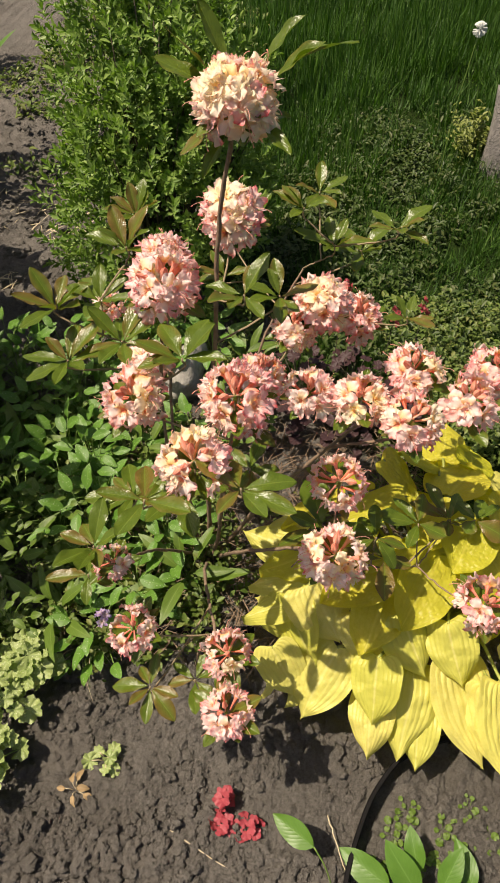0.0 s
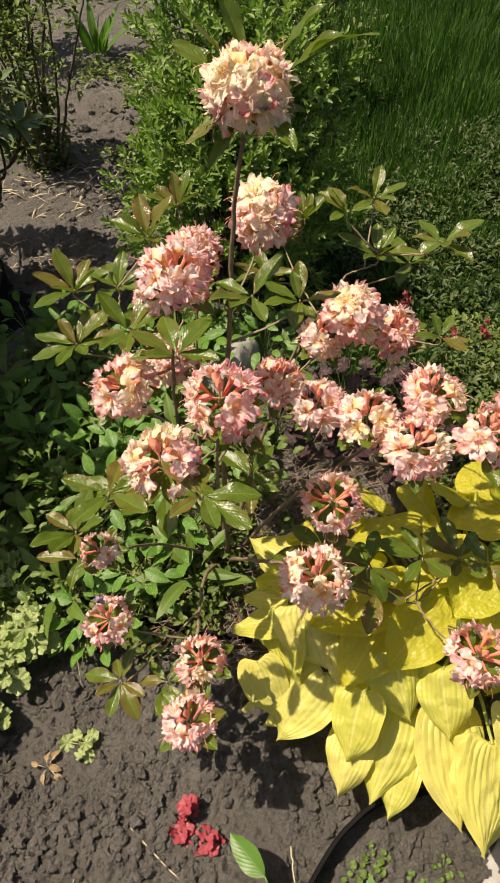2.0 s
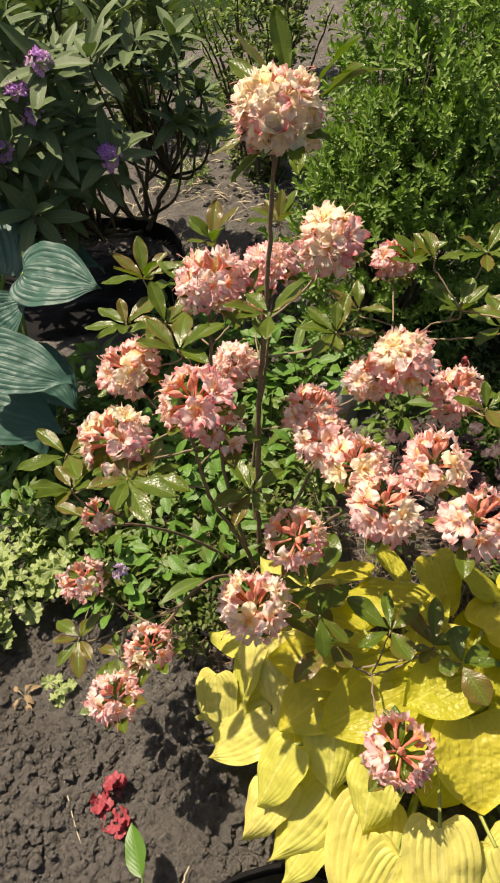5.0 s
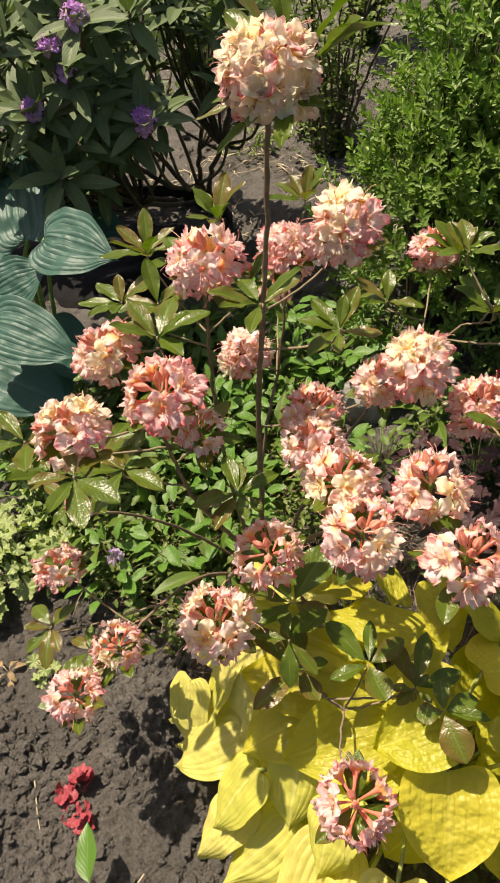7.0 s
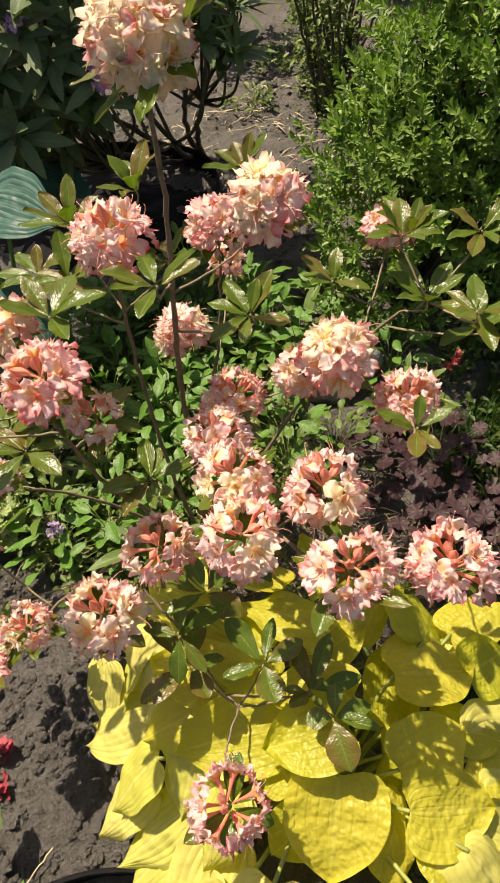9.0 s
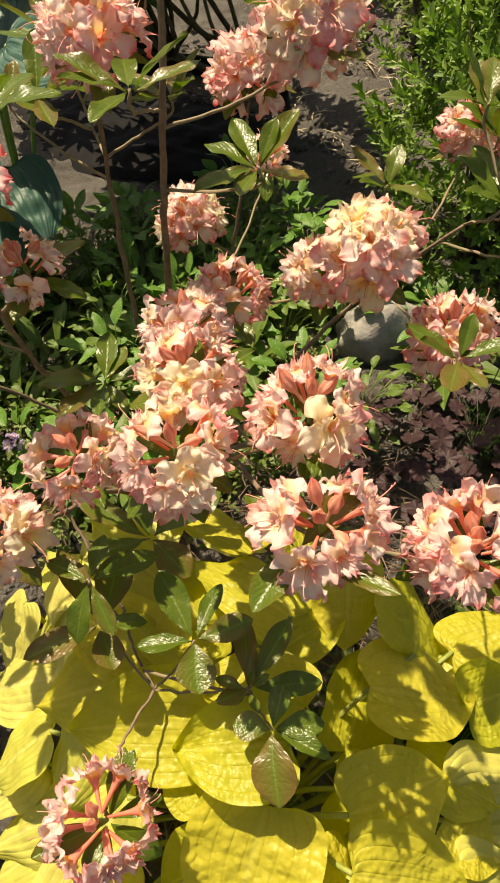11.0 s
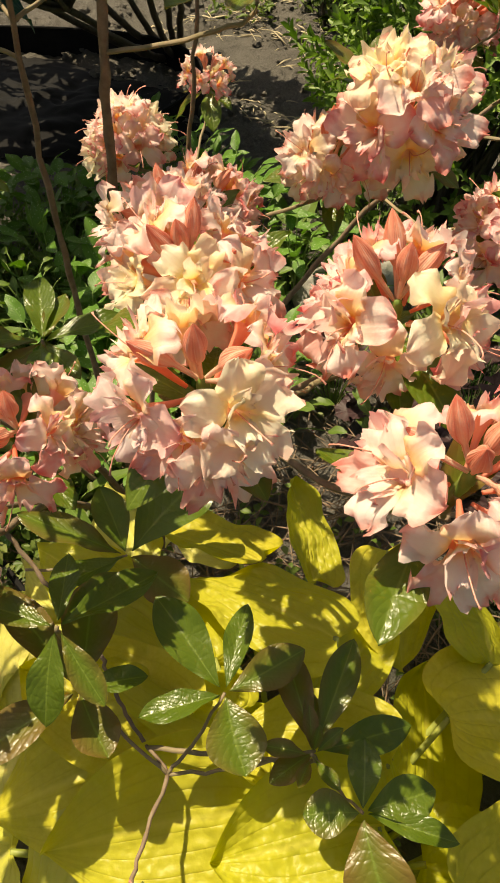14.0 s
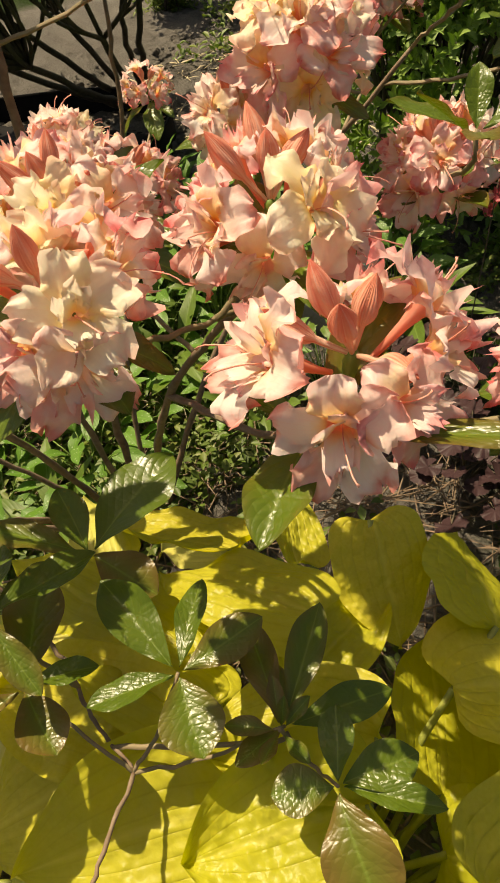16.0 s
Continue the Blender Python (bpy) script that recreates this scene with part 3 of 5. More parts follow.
def floret_pieces(seed, open_by=1.0):
    """An open azalea floret along +z: a slender tube, five spreading petals and some crumpled inner ones."""
    rng = np.random.default_rng(seed)
    out = []
    v, f, u = tube([(0, 0, 0), (0, 0, 0.010), (0.0008, 0, 0.021), (0.001, 0, 0.0285), (0.001, 0, 0.0325)], [0.0013, 0.0019, 0.0026, 0.0040, 0.0062], 10, False)
    u[:, 1] *= 0.24
    out.append((v, f, u, 0))
    turn = rng.uniform(-0.2, 0.2)
    for i in range(5):
        a = turn + i * 2 * math.pi / 5 + rng.normal(0, 0.09)
        out.append(petal(a, 0.0295 * rng.uniform(0.88, 1.12), 0.0232 * rng.uniform(0.84, 1.14), 1.0,
                         open_by * rng.uniform(1.2, 1.85), rng, 0.85 if i == 0 else (0.15 if i in (1, 4) else 0.0), 1.3, 0.0048, 0.031))
    for i in range(int(rng.integers(2, 5))):
        a = rng.uniform(0, 6.28)
        out.append(petal(a, 0.018 * rng.uniform(0.8, 1.2), 0.013, 1.0, rng.uniform(0.4, 1.0), rng, rng.uniform(0.1, 0.6), 1.3, 0.0015, 0.030, 8, 8))
    return out


def floret_mesh(seed, material, open_by=1.0):
    rng = np.random.default_rng(seed + 77)
    v, f, u, t = join(floret_pieces(seed, open_by))
    out, n = [], len(f)
    for i in range(int(rng.integers(0, 3)) or 1):
        a, far = rng.uniform(0, 6.28), rng.uniform(0.018, 0.036)
        e = np.array([math.cos(a), math.sin(a), 0]) * rng.uniform(0.002, 0.012)
        pts = bend([(0, 0, 0.024), e * 0.5 + (0, 0, 0.024 + far * 0.55), e * 1.6 + (0, 0, 0.024 + far), e * 2.3 + (0, 0, 0.026 + far * 1.02)], 3)
        sv, sf, su = tube(pts, [0.00040] * (len(pts) - 1) + [0.0009], 4)
        out.append((sv, sf, su, 0))
    sv, sf, su, st = join(out)
    me = mesh("floret", np.concatenate([v, sv]), f + [[i + len(v) for i in q] for q in sf], material, np.concatenate([u, su]), True, np.concatenate([t, st]))
    me.materials.append(STAMEN)
    index = np.zeros(len(me.polygons), np.int32)
    index[n:] = 1
    me.polygons.foreach_set("material_index", index)
    return me


def bud_mesh(seed):
    """A furled bud: a slender tube that swells into a pointed, spirally pleated tip."""
    v, a = np.meshgrid(np.linspace(0, 1, 24), np.linspace(0, 2 * np.pi, 41), indexing="ij")
    swell = np.sin(np.pi * np.clip((v - 0.40) / 0.60, 0, 1) ** 0.85) ** 0.9
    pleat = 1 + swell * (0.22 * np.sin(5 * (a + 1.3 * v + seed)) + 0.10 * np.sin(3 * a + 5 * v + seed))
    r = (0.0014 + 0.0022 * v) * (1 - v ** 5) + 0.0046 * swell * pleat
    bow = 0.005 * v ** 2
    x, y = bow * math.sin(seed * 2.1), bow * math.cos(seed * 2.1)
    pts = np.stack([r * np.cos(a) + x, r * np.sin(a) + y, 0.052 * v], -1).reshape(-1, 3)
    uv = np.stack([np.mod(a * 5 / 6.2832, 1.0), 0.05 + 0.90 * v], -1).reshape(-1, 2)
    return mesh("flower_bud", pts, quads(40, 23), BUD, uv, True, np.zeros(len(pts)))


FLORETS = {kind: [floret_mesh(20 + i, m, o) for i, o in enumerate((1.0, 1.1, 0.9, 0.75, 1.2, 1.0))] for kind, m in (("peach", PEACH), ("cream", CREAM), ("pink", PINK))}
BUDS = [bud_mesh(i) for i in range(4)]


def azalea_leaf(seed):
    rng = np.random.default_rng(seed)
    length = 0.078 * rng.uniform(0.9, 1.1)
    v, f, u = leaf_shape(length, 0.0300 * rng.uniform(0.88, 1.15), 12, 40, "obovate", rng.uniform(0.15, 0.4), rng.uniform(0.02, 0.30), 0.06, 0.012, seed=seed)
    return mesh("leaf", v, f, AZALEA_LEAF, u)


AZALEA_LEAVES = [azalea_leaf(i) for i in range(6)]
BASE = Vector((-0.165, 0.82, 0.0))
azalea = thing("azalea_shrub", BASE, "young deciduous azalea with peach-pink ruffled flower trusses and bronze-tinted leaves", "shrub")
STEMS = []


def cane(points, thick, thin, seed):
    """A woody cane of the shrub; its line is kept so that twigs can join it."""
    line = bend([Vector(p) for p in points], 10, 0.0009, seed)
    r = np.linspace(thick, thin, len(line)) * (1 + 0.10 * np.sin(np.arange(len(line)) * 1.9))
    v, f, u = tube(line, r, 8)
    part("cane", mesh("cane", v, f, BARK, u), azalea)
    STEMS.append((line, r))


def twig_to(p, axis, seed, thin=0.0016):
    """A side twig from the nearest lower point of a cane up to p."""
    p = Vector(p)
    best = None
    for line, r in STEMS:
        for q, w in zip(line, r):
            d = Vector(q) - p
            cost = d.length + max(0.0, d.z + 0.05) * 3.0
            if best is None or cost < best[0]:
                best = (cost, Vector(q), w)
    q = best[1]
    if (q - p).length < 0.004:
        return None
    mid = q.lerp(p, 0.5) + Vector((0, 0, -0.10 * (p - q).length))
    end = p - Vector(axis) * min(0.02, 0.3 * (p - q).length)
    line = bend([q, mid, end, p], 6, 0.0007, seed)
    v, f, u = tube(line, np.linspace(max(thin * 1.25, min(best[2], 0.0020)), thin, len(line)), 6)
    STEMS.append((line[2:], np.linspace(0.0026, thin, len(line) - 2)))
    return mesh("twig", v, f, TWIG, u)


def whorl(parent, at, axis, n, rng, size=1.0, low=-15, high=35):
    """A ring of leaves round a shoot tip."""
    axis = Vector(axis).normalized()
    side = axis.orthogonal().normalized()
    start = rng.uniform(0, 6.28)
    for i in range(n):
        a = start + i * 2.399 + rng.normal(0, 0.2)
        out = Matrix.Rotation(a, 3, axis) @ side
        e = radians(rng.uniform(low, high))
        d = out * math.cos(e) + axis * math.sin(e)
        part("leaf", AZALEA_LEAVES[int(rng.integers(0, 6))], parent,
             facing(Vector(at) + out * 0.004 - axis * 0.004 * i / n, d, axis + Vector((0, 0, 0.4)), size * rng.uniform(0.66, 1.0)))


def heading(turn, polar):
    """A direction by its compass turn and its angle from upright, in degrees."""
    a, p = radians(turn), radians(polar)
    return Vector((math.cos(a) * math.sin(p), math.sin(a) * math.sin(p), math.cos(p)))


def truss(x, y, z, radius, n, buds=2, tone="peach", axis=(0.0, -0.12, 1.0), leaves=5, spread=105, seed=0, loose=False, open_to=(), bud_to=()):
    """A round head of florets on a short shoot, with buds at its crown and leaves below."""
    rng = np.random.default_rng(1000 + seed)
    axis = Vector(axis).normalized()
    s = radius / 0.066
    core = Vector((x, y, z)) - axis * 0.010 * s
    v, f, u = tube(bend([(0, 0, -0.012), (0, 0, -0.004), (0, 0, 0.004), (0, 0, 0.009)], 3), [0.0022, 0.0024, 0.003, 0.0034, 0.0036, 0.0042, 0.0036, 0.003, 0.0016], 8)
    head = part("flower_truss", mesh("flower_truss", v * s, f, GREEN_STALK, u), azalea,
                facing(core, axis.orthogonal(), axis), "ruffled %s azalea flower head" % {"peach": "peach-pink", "cream": "cream and pink", "pink": "rose-pink"}[tone])
    side = axis.orthogonal().normalized()
    start = rng.uniform(0, 6.28)
    dense = seed in (1, 2, 5, 8, 20)
    n = n if loose else round(n * (0.95 if dense else 0.88))
    buds = buds if dense or loose else buds + 2
    n, buds = (len(open_to), len(bud_to)) if open_to else (n, buds)
    for i in range(n):
        k = (i + 0.5) / n
        low = 22 if dense else 46
        polar = radians(low + (spread - low) * k ** 0.75 + rng.normal(0, 5))
        if loose:
            polar = radians(rng.uniform(52, spread))
        a = start + i * 2.399963 + rng.normal(0, 0.12)
        out = Matrix.Rotation(a, 3, axis) @ side
        d = out * math.sin(polar) + axis * math.cos(polar)
        d = (d + Vector(rng.normal(0, 0.07, 3))).normalized()
        if open_to:
            d = heading(*open_to[i][:2])
        face = (d + axis * (0.42 if open_to else 0.30 if dense else 0.06 if loose else rng.uniform(0.05, 0.45)) + Vector(rng.normal(0, 0.10, 3))).normalized()
        kinds = {"peach": ("peach", "peach", "peach", "pink", "pink", "cream"), "cream": ("cream", "cream", "peach", "peach", "pink"), "pink": ("pink", "pink", "peach")}[tone]
        kind = open_to[i][2] if open_to else kinds[int(rng.integers(0, len(kinds)))]
        up = Vector((0, 0, 1)) + Vector(rng.normal(0, 0.3, 3))
        zdir = face
        xdir = up - zdir * up.dot(zdir)
        xdir = xdir.normalized() if xdir.length > 1e-4 else zdir.orthogonal()
        m = Matrix((xdir, zdir.cross(xdir), zdir)).transposed().to_4x4()
        part("floret", FLORETS[kind][int(rng.integers(0, 6))], head, Matrix.Translation(core + (d * 0.026 - face * 0.019) * s) @ m @ Matrix.Scale((1.04 if dense else 0.97) * s * rng.uniform(0.86, 1.10), 4))
    for i in range(buds):
        a = start + i * 2.2 + 0.6
        polar = radians(rng.uniform(6, 62 if i else 16))
        out = Matrix.Rotation(a, 3, axis) @ side
        d = heading(*bud_to[i]) if bud_to else out * math.sin(polar) + axis * math.cos(polar)
        part("flower_bud", BUDS[i % 4], head, Matrix.Translation(core + axis * 0.006 * s) @ d.to_track_quat("Z", "Y").to_matrix().to_4x4() @ Matrix.Diagonal((0.80 * s, 0.80 * s, s * rng.uniform(0.66, 0.98), 1)))
    me = twig_to(core - axis * 0.010 * s, axis, seed)
    shoot = part("twig", me, azalea) if me else head
    if leaves and me:
        whorl(shoot, core - axis * 0.016 * s, axis, leaves + 2, rng, 0.84, -25, 30)


def shoot(x, y, z, n, axis=(0, 0, 1), size=1.0, seed=0, low=0, high=50):
    """A leafy shoot tip without flowers."""
    rng = np.random.default_rng(3000 + seed)
    me = twig_to((x, y, z), Vector(axis).normalized(), seed + 500)
    if me:
        whorl(part("twig", me, azalea), (x, y, z), axis, n, rng, size, low, high)


# canes from the root crown
cane([(-0.170, 0.820, -0.02), (-0.150, 0.826, 0.28), (-0.124, 0.827, 0.56), (-0.105, 0.833, 0.715), (-0.091, 0.850, 0.90), (-0.055, 0.840, 1.085)], 0.0062, 0.0030, 1)
cane([(-0.180, 0.815, -0.02), (-0.215, 0.800, 0.25), (-0.215, 0.795, 0.52), (-0.180, 0.792, 0.80)], 0.0052, 0.0026, 2)
cane([(-0.160, 0.805, -0.02), (-0.110, 0.730, 0.25), (-0.070, 0.640, 0.52), (-0.035, 0.600, 0.74)], 0.0054, 0.0024, 3)
cane([(-0.150, 0.820, -0.02), (-0.020, 0.810, 0.26), (0.110, 0.800, 0.48), (0.225, 0.815, 0.62)], 0.0056, 0.0024, 4)
cane([(-0.150, 0.805, -0.02), (-0.070, 0.680, 0.24), (0.060, 0.600, 0.42), (0.130, 0.560, 0.50)], 0.0050, 0.0024, 5)
cane([(-0.170, 0.800, -0.02), (-0.130, 0.640, 0.20), (-0.080, 0.500, 0.29), (-0.040, 0.420, 0.31)], 0.0046, 0.0022, 6)
cane([(-0.165, 0.835, -0.02), (-0.110, 0.960, 0.28), (-0.060, 1.090, 0.48), (0.020, 1.180, 0.62)], 0.0050, 0.0022, 7)
cane([(-0.180, 0.830, -0.02), (-0.240, 0.900, 0.25), (-0.250, 0.980, 0.50), (-0.235, 1.000, 0.68)], 0.0046, 0.0022, 8)
cane([(-0.175, 0.805, -0.02), (-0.230, 0.690, 0.20), (-0.245, 0.580, 0.36), (-0.240, 0.510, 0.43)], 0.0042, 0.0020, 9)
cane([(0.060, 0.600, 0.42), (0.120, 0.612, 0.385), (0.180, 0.620, 0.36)], 0.0022, 0.0017, 10)
cane([(0.110, 0.800, 0.48), (0.240, 0.800, 0.53), (0.330, 0.800, 0.60)], 0.0032, 0.0022, 11)
FORK = (0.295, 0.619, 0.372)
cane([(0.180, 0.620, 0.36), (0.235, 0.615, 0.362), FORK], 0.0018, 0.0014, 12)
cane([FORK, (0.335, 0.572, 0.388), (0.385, 0.540, 0.402)], 0.0016, 0.0014, 13)

# flower heads
truss(-0.050, 0.839, 1.120, 0.064, 22, 1, "cream", spread=130, leaves=8, seed=1)
truss(-0.098, 1.014, 0.846, 0.068, 16, 1, "peach", spread=115, seed=2)
truss(-0.181, 1.351, 0.620, 0.062, 13, 4, "pink", seed=3, leaves=6)
truss(-0.173, 0.794, 0.853, 0.068, 15, 3, "peach", spread=115, seed=4, leaves=6)
truss(-0.238, 1.003, 0.753, 0.060, 14, 1, "pink", spread=120, seed=5)
truss(-0.421, 1.123, 0.525, 0.048, 7, 1, "peach", seed=6, leaves=3)
truss(-0.185, 0.616, 0.785, 0.062, 11, 3, "peach", seed=7, leaves=4)
truss(-0.279, 0.922, 0.543, 0.060, 14, 0, "peach", spread=115, seed=8, leaves=3)
truss(-0.030, 0.612, 0.806, 0.063, 12, 2, "peach", seed=9, leaves=4)
truss(-0.067, 0.493, 0.800, 0.060, 11, 3, "cream", seed=10, leaves=4)
truss(-0.030, 0.654, 0.711, 0.050, 7, 2, "peach", seed=11, leaves=2)
truss(-0.035, 0.876, 0.592, 0.060, 12, 3, "pink", seed=12, leaves=3)
truss(0.067, 0.781, 0.655, 0.058, 10, 2, "peach", seed=13, leaves=3)
truss(0.153, 0.751, 0.681, 0.060, 10, 4, "peach", seed=14, leaves=4)
truss(0.235, 0.706, 0.685, 0.060, 10, 4, "peach", seed=15, leaves=4,
      open_to=((0, 72, "cream"), (-50, 98, "peach"), (-95, 92, "pink"), (-140, 70, "peach"), (60, 70, "peach"), (110, 75, "pink"), (-20, 108, "peach"), (170, 75, "cream")), bud_to=((-60, 12), (-130, 50), (60, 45), (30, 68)))
truss(0.242, 0.825, 0.682, 0.064, 11, 4, "peach", seed=16, leaves=4,
      open_to=((-88, 88, "peach"), (0, 72, "cream"), (-135, 70, "pink"), (60, 72, "peach"), (115, 66, "peach"), (170, 68, "pink"), (-50, 112, "peach"), (25, 100, "pink"), (-110, 105, "peach")), bud_to=((100, 10), (150, 30), (90, 38), (-140, 42)))
truss(0.338, 0.788, 0.662, 0.062, 7, 5, "pink", axis=(0.1, 0.12, 1), seed=17, leaves=0, loose=True,
      open_to=((-52, 98, "peach"), (-5, 98, "pink"), (-135, 82, "pink"), (-112, 72, "peach"), (75, 70, "pink"), (45, 86, "peach"), (125, 72, "pink")), bud_to=((-170, 32), (60, 14), (12, 80), (-140, 66), (-60, 30)))
truss(0.400, 0.890, 0.640, 0.062, 12, 2, "pink", seed=18, leaves=4)
truss(0.023, 0.970, 0.631, 0.056, 12, 2, "peach", seed=19, leaves=3)
truss(0.070, 1.000, 0.680, 0.066, 14, 1, "peach", seed=20, leaves=4, spread=118)
truss(0.150, 1.075, 0.590, 0.064, 12, 3, "pink", seed=21, leaves=5)
truss(0.132, 0.633, 0.600, 0.060, 9, 3, "peach", seed=22, leaves=3, loose=True)
truss(0.135, 0.528, 0.540, 0.066, 13, 2, "cream", seed=23, leaves=3)
truss(-0.250, 0.509, 0.464, 0.044, 5, 2, "pink", seed=24, leaves=4, loose=True)
truss(-0.195, 0.415, 0.416, 0.054, 8, 2, "peach", seed=25, leaves=4, loose=True)
truss(-0.033, 0.418, 0.351, 0.056, 7, 2, "peach", seed=26, leaves=4, loose=True)
truss(-0.022, 0.322, 0.336, 0.056, 8, 2, "peach", seed=27, leaves=4, loose=True)
truss(0.402, 0.531, 0.427, 0.062, 9, 2, "pink", axis=(0.12, -0.25, 1), seed=28, leaves=5, loose=True, spread=98)

# leafy shoots
# leaf by leaf over the hosta: shoot tip, then each leaf's tip and width
SPRAYS = [
    ((0.112, 0.683, 0.368), [(0.038, 0.623, 0.386, 0.032), (0.084, 0.783, 0.381, 0.051), (0.054, 0.692, 0.385, 0.029), (0.174, 0.711, 0.351, 0.045), (0.106, 0.613, 0.366, 0.029)]),
    ((0.226, 0.593, 0.432), [(0.166, 0.640, 0.445, 0.032), (0.143, 0.580, 0.452, 0.026), (0.228, 0.520, 0.433, 0.027), (0.268, 0.590, 0.422, 0.029), (0.242, 0.639, 0.428, 0.019)]),
    ((0.288, 0.676, 0.433), [(0.207, 0.670, 0.447, 0.031), (0.247, 0.722, 0.443, 0.016), (0.297, 0.734, 0.434, 0.027), (0.270, 0.626, 0.433, 0.018), (0.331, 0.661, 0.424, 0.036)]),
    ((0.350, 0.711, 0.405), [(0.277, 0.734, 0.416, 0.024), (0.308, 0.780, 0.416, 0.024), (0.377, 0.774, 0.406, 0.020), (0.348, 0.676, 0.403, 0.018), (0.321, 0.730, 0.410, 0.012)]),
    ((0.399, 0.711, 0.412), [(0.370, 0.737, 0.416, 0.020), (0.417, 0.760, 0.414, 0.027), (0.446, 0.749, 0.410, 0.016), (0.453, 0.684, 0.404, 0.035), (0.379, 0.681, 0.411, 0.027)]),
]


def spray(at, tips, seed, join_at, stem=0.06):
    """A shoot tip with single leaves laid out to their tips."""
    at, join_at = Vector(at), Vector(join_at)
    line = bend([join_at, join_at.lerp(at, 0.5) + Vector((0, 0, -0.012)), at], 6, 0.0006, seed)
    v, f, u = tube(line, np.linspace(0.0015, 0.0012, len(line)), 6)
    twig = part("twig", mesh("twig", v, f, TWIG, u), azalea)
    for i, (x, y, z, wide) in enumerate(tips):
        d = Vector((x, y, z)) - at
        tilt = Vector((0.25 * math.sin(i * 2.7 + seed), 0.25 * math.cos(i * 3.9 + seed), 1))
        part("leaf", AZALEA_LEAVES[(i * 5 + seed) % 6], twig,
             facing(at + d * stem, d + Vector((0, 0, 0.10 * d.length)), tilt) @ Matrix.Diagonal((wide * 1.14 / 0.030, d.length * (1.06 - stem) / 0.076, d.length * (1.06 - stem) / 0.076, 1)))


for k, foot in enumerate(((0.060, 0.600, 0.350), FORK, FORK, FORK, (0.350, 0.711, 0.395))):
    spray(*SPRAYS[k], k, foot)
whorl(part("twig", twig_to((0.352, 0.706, 0.412), Vector((0, 0, 1)), 77), azalea), (0.352, 0.706, 0.412), (0, 0, 1), 6, np.random.default_rng(8), 0.42, 10, 70)
# shoot added as a shadow caster for the hosta leaves east of it
shoot(0.205, 0.600, 0.490, 6, size=0.9, seed=40, low=-25, high=15)
spray((0.335, 0.765, 0.628), [(0.366, 0.710, 0.632, 0.026), (0.277, 0.748, 0.640, 0.022), (0.327, 0.823, 0.671, 0.020), (0.406, 0.806, 0.640, 0.017)], 9, (0.330, 0.790, 0.590))
shoot(0.083, 1.168, 0.689, 7, size=1.05, seed=6)
shoot(0.018, 1.170, 0.770, 6, size=1.0, seed=7, low=5, high=65)
shoot(0.039, 1.334, 0.713, 6, size=1.1, seed=8, low=5, high=60)
shoot(0.201, 1.125, 0.763, 6, size=1.0, seed=9)
shoot(-0.372, 0.808, 0.776, 8, size=1.0, seed=10)
shoot(-0.300, 0.830, 0.780, 7, size=1.0, seed=11, low=5, high=60)
shoot(-0.237, 0.739, 0.773, 8, size=1.05, seed=12, low=-10, high=45)
shoot(-0.118, 0.668, 0.814, 7, size=1.05, seed=13)
shoot(-0.044, 0.793, 0.840, 6, size=0.95, seed=14)
shoot(-0.315, 1.121, 0.768, 7, size=0.95, seed=15, low=20, high=70)
shoot(0.001, 0.463, 0.790, 6, size=1.0, seed=16, low=-20, high=20)
shoot(-0.162, 0.350, 0.322, 7, size=0.85, seed=17, low=-20, high=30)
shoot(-0.158, 1.190, 0.581, 6, size=1.0, seed=19)
shoot(0.236, 0.997, 0.655, 6, size=0.9, seed=20)
shoot(-0.114, 1.338, 0.640, 7, size=1.0, seed=21, low=10, high=60)
shoot(-0.253, 0.482, 0.560, 7, size=1.0, seed=22)
shoot(-0.128, 0.450, 0.760, 6, size=1.0, seed=23, low=-20, high=25)
shoot(-0.256, 0.885, 0.850, 7, size=1.0, seed=24, low=20, high=70)
shoot(-0.030, 0.700, 0.520, 7, size=1.05, seed=25, low=-10, high=30)
shoot(-0.120, 0.560, 0.620, 7, size=1.0, seed=27, low=-10, high=35)
spray((-0.050, 0.872, 1.095), [(-0.135, 0.868, 1.172, 0.026), (-0.152, 0.872, 1.140, 0.024), (-0.100, 0.900, 1.190, 0.022), (0.022, 0.900, 1.192, 0.026), (0.055, 0.868, 1.165, 0.024), (0.074, 0.880, 1.180, 0.021), (-0.110, 0.790, 1.062, 0.017), (0.018, 0.795, 1.070, 0.017), (-0.085, 0.800, 1.035, 0.016)], 6, (-0.055, 0.845, 1.075), 0.36)
shoot(-0.200, 0.560, 0.600, 8, size=1.0, seed=30, low=-15, high=35)
shoot(-0.330, 0.720, 0.740, 8, size=1.0, seed=32, low=0, high=50)
shoot(-0.190, 0.880, 0.760, 7, size=0.95, seed=33, low=0, high=55)
shoot(0.000, 0.900, 0.760, 7, size=0.95, seed=34, low=0, high=50)
shoot(0.140, 1.230, 0.640, 6, size=1.0, seed=35, low=0, high=50)
shoot(-0.300, 0.500, 0.420, 6, size=0.9, seed=37, low=-15, high=35)
shoot(-0.090, 0.380, 0.300, 6, size=0.8, seed=38, low=-15, high=30)


